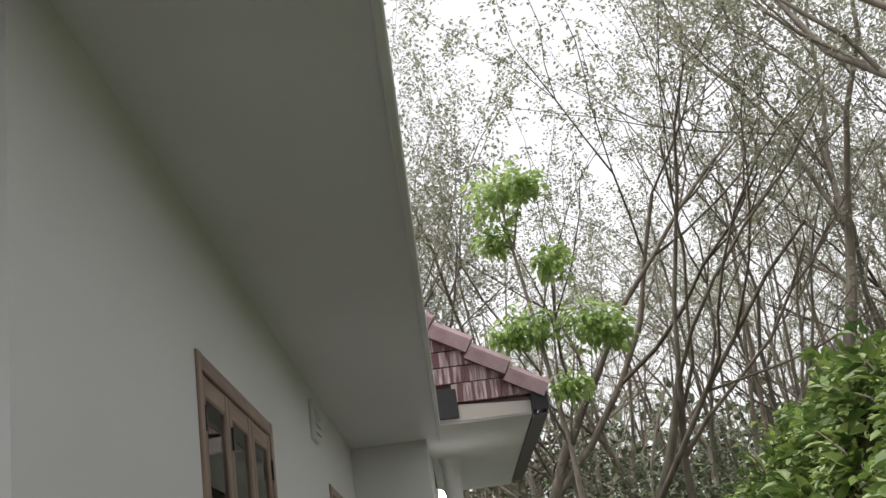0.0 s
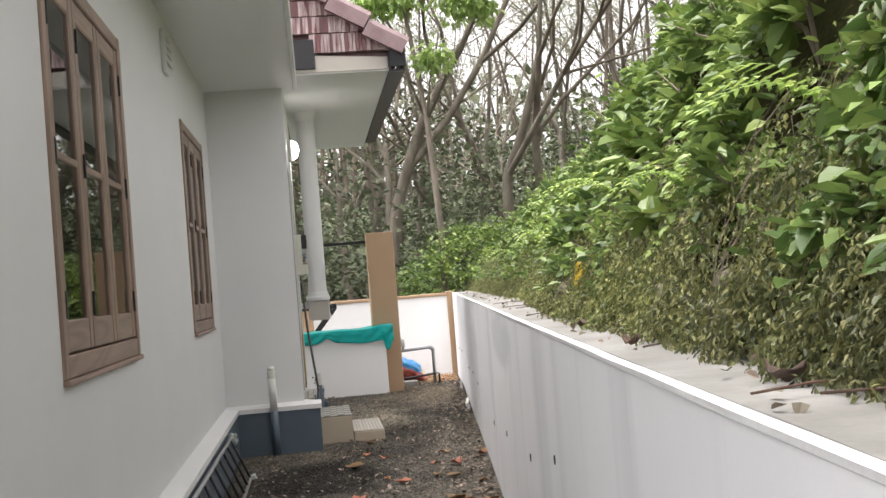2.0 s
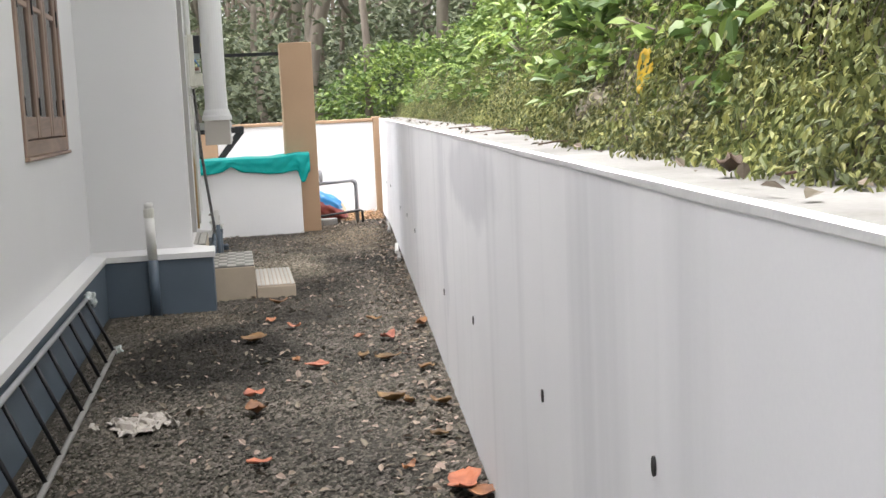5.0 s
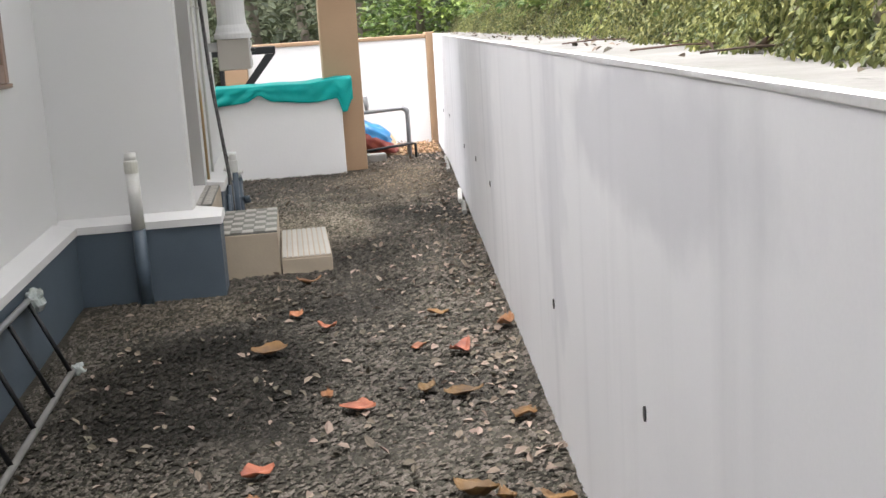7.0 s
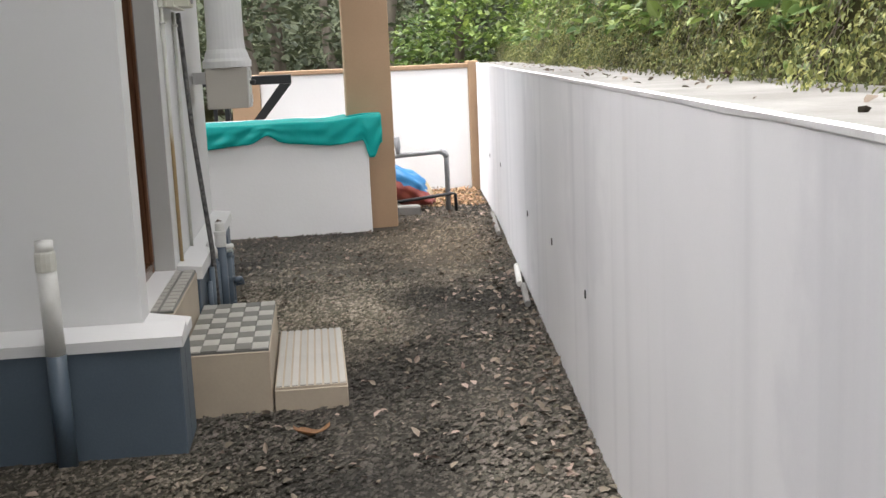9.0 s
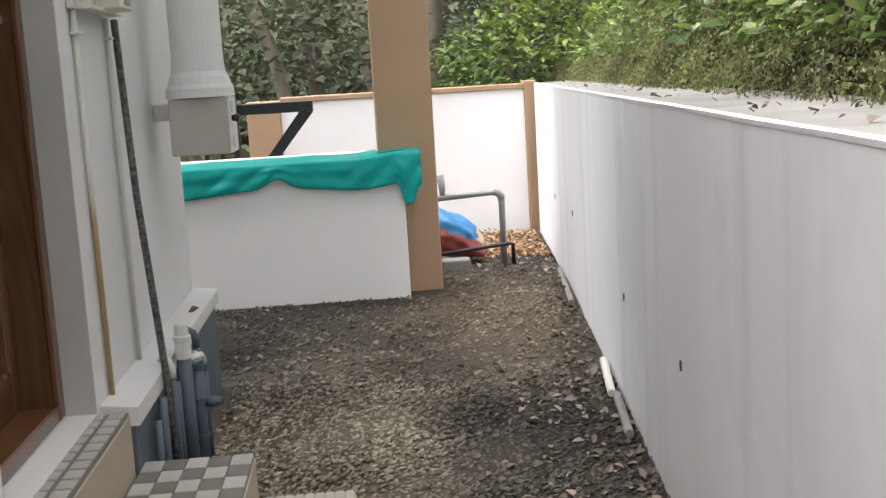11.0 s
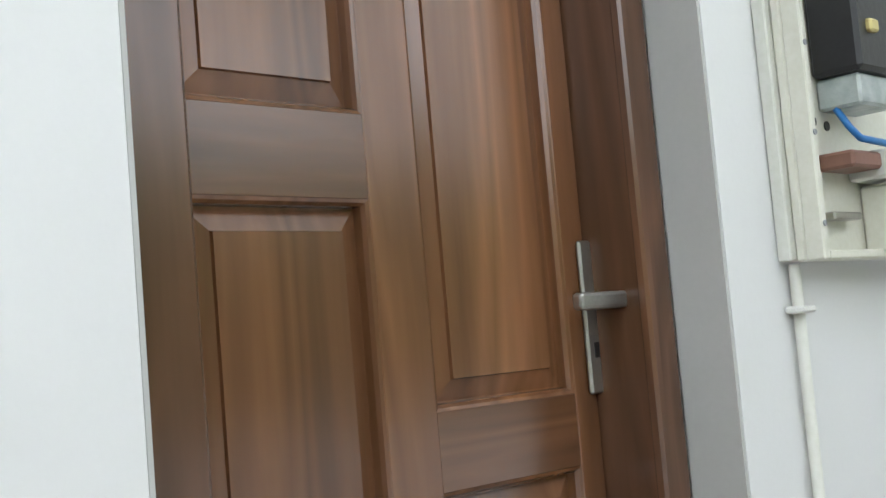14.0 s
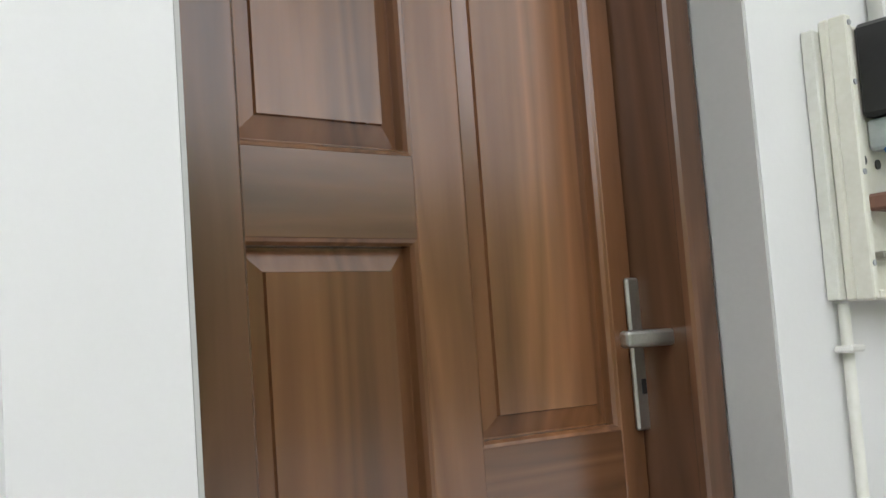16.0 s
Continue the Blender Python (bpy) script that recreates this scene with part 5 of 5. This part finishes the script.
# ---- trees ----
def grow(seed, height, r0, leaves, leaf_mat, spread=0.35, first=0.4, leaf_size=(0.06, 0.12), levels=4, name="rubber_tree", label="", thick=1.0):
    rg = random.Random(seed)
    sv, sf, twv, twf, tips = [], [], [], [], []

    def add(dst_v, dst_f, pts, rad, n):
        tv, tf = tube(pts, rad, n, False)
        k = len(dst_v)
        dst_v.extend(tv)
        dst_f.extend(tuple(i + k for i in q) for q in tf)

    def limb(p, d, L, r, level):
        pts, rad = [p.copy()], [r]
        steps = 7 if level == 0 else 5
        dd = d.copy()
        for k in range(steps):
            dd = (dd + Vector((rg.gauss(0, 0.15), rg.gauss(0, 0.15), 0.05 if level else 0.02))).normalized()
            p = p + dd * L / steps
            pts.append(p.copy())
            rad.append(max(0.004, r * (1 - 0.55 * (k + 1) / steps)))
        if level <= 1:
            add(sv, sf, pts, rad, 8 if level == 0 else 6)
        else:
            add(twv, twf, pts, rad, 4)
        if level >= levels - 1:
            tips.extend(pts[2:])
            return
        kids = rg.randint(2, 3) if level == 0 else rg.randint(3, 4)
        for q in range(kids):
            s = 1.0 if q == 0 else rg.uniform(0.45 if level else 0.6, 0.95)
            i = min(len(pts) - 1, max(1, int(s * steps)))
            a = rg.uniform(0, 2 * math.pi)
            tilt = spread * rg.uniform(0.6, 1.6) * (1 if level == 0 else 1.5)
            o = dd.orthogonal().normalized()
            o = Matrix.Rotation(a, 3, dd) @ o
            nd = (dd * math.cos(tilt) + o * math.sin(tilt)).normalized()
            limb(pts[i], nd, L * rg.uniform(0.55, 0.85) if level else height * (1 - first) * rg.uniform(0.5, 0.75), rad[i] * rg.uniform(0.55, 0.8), level + 1)

    limb(Vector((0, 0, -0.3)), Vector((rg.gauss(0, 0.08), rg.gauss(0, 0.05), 1)).normalized(), height * first, r0, 0)
    t = thing(name, (0, 0, 0), label, "tree", group="plantation trees")
    part("trunk", raw_mesh("trunk", sv, sf, True), bark, t)
    part("branch_work", raw_mesh("branch_work", twv, twf, True), twig_mat, t)

    def pl(q):
        c = q.choice(tips)
        return c + Vector((q.gauss(0, 0.16), q.gauss(0, 0.16), q.gauss(0, 0.12))), Vector((q.gauss(0, 1), q.gauss(0, 1), 0.1)).normalized(), 1.0
    lv, lf = leaf_rows(rg, leaves, pl, leaf_size, 0.5)
    part("crown", raw_mesh("crown", lv, lf), leaf_mat, t)
    return t


LAB = "slender grey-brown rubber tree with a sparse crown"
stock = [grow(200 + i, rg_h, rg_r, 3300, leaf_far, spread=0.29, first=0.40, label=LAB) for i, (rg_h, rg_r) in enumerate(((15, 0.14), (16, 0.17), (14, 0.12), (17, 0.17), (15.5, 0.13), (14.5, 0.15)))]
spots = []
rt = random.Random(77)
while len(spots) < 74:
    y = 17.5 + 42 * rt.random() ** 1.25
    x = rt.uniform(-4 - 0.15 * y, 5 + 0.55 * y)
    if any((x - a) ** 2 + (y - c) ** 2 < 1.4 for a, c in spots):
        continue
    spots.append((x, y))
# trees filling the edge of the wood and on the bank itself
spots += [(1.6, 21.5), (9.5, 9.5), (-0.4, 23.0), (11.5, 13.0), (6.2, 16.5), (13.0, 10.0), (10.5, 17.0), (14.0, 15.0)]
# leaning trees over the porch and above the bank
spots += [(0.9, 24.5), (2.6, 23.2), (-0.8, 22.0), (4.2, 25.0)]
# unseen trees added behind the walker and beside the bank, blocking low sky light
spots += [(-9 + 2.3 * k + rt.uniform(-0.8, 0.8), -11 - rt.uniform(0, 7)) for k in range(10)] + [(6.5 + rt.uniform(0, 5), -8 + 2.4 * k) for k in range(6)] + [(8.0 + rt.uniform(0, 5), -5.5 + 1.5 * k) for k in range(9)]
for i, (x, y) in enumerate(spots):
    z = 0.2 + 0.03 * max(0.0, x) if y > 17 else (2.2 if x > 4 else 0.0)
    m = pose(x, y, z, rt.uniform(-4, 4), rt.uniform(-7, 4), rt.uniform(0, 360)) @ Matrix.Scale(rt.uniform(0.85, 1.2), 4)
    if i < len(stock):
        stock[i].matrix_basis = m
    else:
        o = copy_thing(stock[i % len(stock)], m)
        o.matrix_basis = m


def young_tree():
    t = thing("young_tree", (1.8, 16.6, 0.1), "slender young tree with bright green leaf clusters", "tree")
    rg = random.Random(12)
    stem = [(1.9, 16.6, -0.2), (1.95, 16.6, 2.2), (1.85, 16.6, 4.2), (1.6, 16.6, 6.2), (1.35, 16.6, 8.0), (1.2, 16.6, 9.4)]
    part("trunk", tube_mesh("trunk", stem, [0.07, 0.06, 0.05, 0.04, 0.03, 0.015], 8), bark, t)
    heads = [((1.2, 16.6, 9.2), 0.62), ((1.75, 16.7, 9.4), 0.45), ((2.0, 16.5, 7.7), 0.42), ((1.4, 16.4, 6.5), 0.5), ((2.5, 16.5, 6.5), 0.62), ((3.0, 16.7, 6.3), 0.4), ((2.0, 16.3, 5.3), 0.38), ((1.0, 16.6, 6.4), 0.35), ((1.0, 16.7, 8.3), 0.4)]
    for (x, y, z), s in heads:
        k = min(range(len(stem)), key=lambda i: abs(stem[i][2] - (z - 1.2)))
        p = Vector(stem[k])
        q = Vector((x, y, z - 0.1))
        part("branch", tube_mesh("branch", [tuple(p), tuple(p.lerp(q, 0.5) + Vector((0, 0, 0.15))), tuple(q)], [0.025, 0.018, 0.008], 6), bark, t)

        def pl(g):
            d = Vector((g.gauss(0, 1), g.gauss(0, 1), g.gauss(0, 0.8))).normalized()
            return Vector((x, y, z)) + d * s * g.uniform(0.15, 1.0), (d + Vector((0, 0, -0.4))).normalized(), 1.0
        lv, lf = leaf_rows(rg, int(260 * s / 0.5), pl, (0.11, 0.2), 0.5)
        part("crown", raw_mesh("crown", lv, lf), leaf_young, t)


young_tree()


# undergrowth behind the compound wall
def under_place(rg):
    y = rg.uniform(19, 44)
    x = rg.uniform(-6 - 0.15 * y, 3 + 0.5 * y)
    while (x < -2.5 or (x < 0.1 * y and rg.random() < 0.55)) and y < 30:
        x = rg.uniform(-6 - 0.15 * y, 3 + 0.5 * y)
        y = rg.uniform(19, 44)
    h = (0.8 + 7.0 * (0.5 + 0.5 * noise.noise((x * 0.35, y * 0.3, 0))) ** 1.3) * rg.random() ** 0.8
    return Vector((x, y, 0.2 + h)), Vector((rg.gauss(0, 0.6), -0.8, 0.3)), 1.0 + y * 0.02


v, f = leaf_rows(random.Random(8), 92000, under_place, (0.08, 0.17))
stuff("undergrowth", v, f, leaf_dark, "dark dense undergrowth below the plantation trees", "undergrowth")


# added foliage behind the start, out of view, dimming light from the rear
def rear_place(rg):
    x = rg.uniform(-9, 9)
    y = -9.5 - 2.5 * rg.random() - 0.1 * abs(x)
    h = (1.2 + 3.0 * (0.5 + 0.5 * noise.noise((x * 0.5, 1.0, 0)))) * rg.random()
    return Vector((x, y, 0.1 + h)), Vector((rg.gauss(0, 0.6), 0.8, 0.3)), 1.0


v, f = leaf_rows(random.Random(28), 9000, rear_place, (0.15, 0.28))
stuff("rear_undergrowth", v, f, leaf_dark, "unseen leafy undergrowth added behind the passage to block sky light", "undergrowth")


def bush_place(rg):
    a, b, c = rg.gauss(0, 1), rg.gauss(0, 1), rg.gauss(0, 1)
    q = Vector((a, b, c)).normalized() * (0.75 + 0.25 * rg.random())
    p = Vector((2.7 + 1.7 * q.x, 16.0 + 1.2 * q.y, 1.0 + 1.25 * q.z + 0.3 * noise.noise((q.x * 3, q.y * 3, q.z * 3))))
    return p, q, 1.0


v, f = leaf_rows(random.Random(9), 9000, bush_place, (0.06, 0.12))
stuff("far_bush", v, f, leaf_hedge, "bright green bush behind the compound wall", "bush")


# far thin stems closing the view through the wood
def far_stems():
    verts, faces = [], []
    r = random.Random(15)
    for _ in range(520):
        y = r.uniform(27, 75)
        x = r.uniform(-0.4 * y, 0.75 * y)
        h = r.uniform(6, 14)
        lean = r.uniform(-0.12, 0.12)
        tv, tf = tube([(x, y, -0.5), (x + lean * h * 0.5 + r.gauss(0, 0.2), y, h * 0.5), (x + lean * h * 1.3, y, h)], [r.uniform(0.06, 0.14), 0.07, 0.02], 5, False)
        k = len(verts)
        verts += tv
        faces += [tuple(i + k for i in q) for q in tf]
    stuff("far_woods", verts, faces, twig_mat, "distant thin tree stems of the plantation", "woods")


far_stems()


def far_leaf_place(rg):
    y = rg.uniform(45, 75)
    x = rg.uniform(-0.4 * y, 0.75 * y)
    return Vector((x, y, 0.3 + 10 * rg.random() ** 1.4)), Vector((0, -1, 0.2)), 2.2


v, f = leaf_rows(random.Random(18), 42000, far_leaf_place, (0.18, 0.32))
stuff("far_woods_foliage", v, f, leaf_dark, "distant dull green foliage of the wood", "woods")

# ---- gravel, litter, fallen leaves ----
def gravel():
    r = np.random.default_rng(4)
    n = 105000
    y = r.uniform(-1.5, 13.3, n)
    y = np.where(r.random(n) < 0.55, r.uniform(0.5, 8.5, n), y)
    span = np.array([wall_x(a) for a in y]) + 1.05
    x = -1.05 + span * r.random(n)
    keep = ~((x < -0.39) & (y > 5.58) & (y < 8.6)) & ~((x < 0.14) & (y > 5.98) & (y < 6.88)) & ~((x < 0.66) & (y > 10.23) & (y < 11.4))
    x, y = x[keep], y[keep]
    n = len(x)
    base = np.array([(1, 0, 0), (-1, 0, 0), (0, 1, 0), (0, -1, 0), (0, 0, 1), (0, 0, -1)], float)
    tri = np.array([(0, 2, 4), (2, 1, 4), (1, 3, 4), (3, 0, 4), (2, 0, 5), (1, 2, 5), (3, 1, 5), (0, 3, 5)])
    size = r.uniform(0.004, 0.0115, (n, 1, 1)) * np.where(r.random((n, 1, 1)) < 0.06, 1.8, 1.0) * r.uniform(0.6, 1.35, (n, 6, 1))
    ang = r.uniform(0, 6.283, n)
    v = base[None] * size * np.array([1.25, 0.85, 0.55])
    c, s = np.cos(ang)[:, None], np.sin(ang)[:, None]
    vx, vy = v[:, :, 0] * c - v[:, :, 1] * s, v[:, :, 0] * s + v[:, :, 1] * c
    gz = np.array([ground_z(a) for a in y])
    out = np.stack([vx + x[:, None], vy + y[:, None], v[:, :, 2] + gz[:, None] + 0.006 + 0.25 * vx], -1).reshape(-1, 3)
    fc = (tri[None] + 6 * np.arange(n)[:, None, None]).reshape(-1, 3)
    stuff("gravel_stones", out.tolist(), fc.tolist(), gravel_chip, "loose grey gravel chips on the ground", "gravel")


gravel()


def litter():
    r = random.Random(31)

    def pl(q):
        while True:
            y = q.uniform(0, 13.2)
            x = q.uniform(-0.9, wall_x(y) - 0.03)
            if q.random() < 0.35:
                x = wall_x(y) - abs(q.gauss(0, 0.15)) - 0.03
            if (x < -0.36 and 5.5 < y < 8.6) or (x < 0.18 and 5.95 < y < 6.95) or (x < 0.7 and 10.2 < y < 11.4):
                continue
            return Vector((x, y, ground_z(y) + 0.014)), Vector((q.gauss(0, 1), q.gauss(0, 1), 0.12)), 1.0
    v, f = leaf_rows(r, 2500, pl, (0.018, 0.048), 0.0)
    stuff("leaf_litter", v, f, dry_litter, "small dry leaf litter on the gravel", "litter")

    def pl2(q):
        y = q.uniform(11.6, 13.3)
        return Vector((q.uniform(0.9, wall_x(y) - 0.04), y, ground_z(y) + 0.015 + 0.02 * q.random())), Vector((q.gauss(0, 1), q.gauss(0, 1), 0.2)), 1.0
    v, f = leaf_rows(r, 1700, pl2, (0.02, 0.042), 0.0)
    stuff("leaf_pile", v, f, tan_litter, "thin heap of dry tan leaves in the wall corner", "litter")

    def pl3(q):
        y = q.uniform(-4, 13)
        return Vector((wall_x(y) + q.uniform(0.05, ledge_w(y)), y, 1.153)), Vector((q.gauss(0, 1), q.gauss(0, 1), 0.15)), 1.0
    v, f = leaf_rows(r, 220, pl3, (0.012, 0.035), 0.0)
    stuff("ledge_litter", v, f, dry_litter, "small dry scraps on the wall ledge", "litter")


litter()
r = random.Random(52)
for x, y, big in ((-0.16, 4.37, 1.45), (0.12, 3.59, 1.1), (0.478, 3.64, 1.2), (0.613, 3.37, 1.1), (-0.19, 3.11, 1.0), (-0.195, 2.79, 1.15), (0.373, 2.80, 1.0), (0.574, 2.69, 0.9), (-0.209, 2.07, 0.9),
                  (0.45, 1.58, 1.5), (0.52, 1.50, 1.2), (0.476, 2.22, 0.7), (0.311, 1.85, 0.6), (0.055, 4.70, 0.7), (0.539, 4.16, 0.9), (0.538, 4.77, 0.7), (0.774, 4.48, 0.9), (0.003, 5.63, 1.0),
                  (-0.068, 4.96, 0.7), (0.40, 4.27, 0.7), (0.02, 3.75, 0.6), (0.36, 3.72, 0.9), (0.45, 2.74, 0.7)):
    a = r.uniform(0, 6.28)
    blade_leaf("fallen_leaf", "curled orange-brown fallen leaf on the gravel", (x - 0.06 * big * math.cos(a), y - 0.06 * big * math.sin(a), 0.02), (math.cos(a), math.sin(a), 0.05), big * r.uniform(0.095, 0.135), big * r.uniform(0.026, 0.042), dry_leaf, curl=r.uniform(0.3, 1.3), group="fallen leaves")
for y, u in ((-1.6, 0.10), (-0.9, 0.17), (0.3, 0.2), (2.0, 0.22), (-2.6, 0.15), (-2.1, 0.2), (-1.2, 0.2), (1.0, 0.2), (3.0, 0.3), (5.0, 0.35), (-0.5, 0.12)):
    a = r.uniform(0, 6.28)
    blade_leaf("fallen_leaf", "small dark dry leaf on the wall ledge", (wall_x(y) + u, y, 1.155), (math.cos(a), math.sin(a), 0.05), r.uniform(0.045, 0.08), r.uniform(0.012, 0.022), ledge_leaf, curl=1.2, group="ledge leaves")
for i in range(16):
    y = r.uniform(-3.6, 3.4)
    u = r.uniform(0.03, 0.25)
    a = r.uniform(-0.6, 0.9)
    L = r.uniform(0.1, 0.26)
    single("fallen_twig", tube_mesh("fallen_twig", [(wall_x(y) + u, y, 1.158), (wall_x(y) + u + 0.5 * L * math.cos(a), y + 0.5 * L * math.sin(a), 1.162), (wall_x(y) + u + L * math.cos(a), y + L * math.sin(a), 1.158)], 0.0021, 5),
           ledge_leaf, "thin dry twig on the wall ledge", "twig", group="twigs on the ledge")
bm = bmesh.new()
bmesh.ops.create_grid(bm, x_segments=44, y_segments=36, size=0.5)
cut = [q for q in bm.faces if q.calc_center_median().length > 0.36 + 0.26 * noise.noise(q.calc_center_median() * 5 + Vector((3, 1, 0)))]
bmesh.ops.delete(bm, geom=cut, context="FACES")
for v in bm.verts:
    x, y = v.co.x, v.co.y
    v.co = (-0.68 + 0.35 * x + 0.03 * noise.noise((x * 9, y * 9, 8)), 2.75 + 0.32 * y + 0.03 * noise.noise((x * 9, y * 9, 5)), 0.02 + 0.045 * abs(noise.noise((x * 6, y * 6, 1))) + 0.025 * noise.noise((x * 15, y * 15, 2)))
ob = single("crumpled_sheet", bm, paper_white, "crumpled dirty white plastic sheet on the gravel", "sheet")
ob.modifiers.new("thickness", "SOLIDIFY").thickness = 0.003
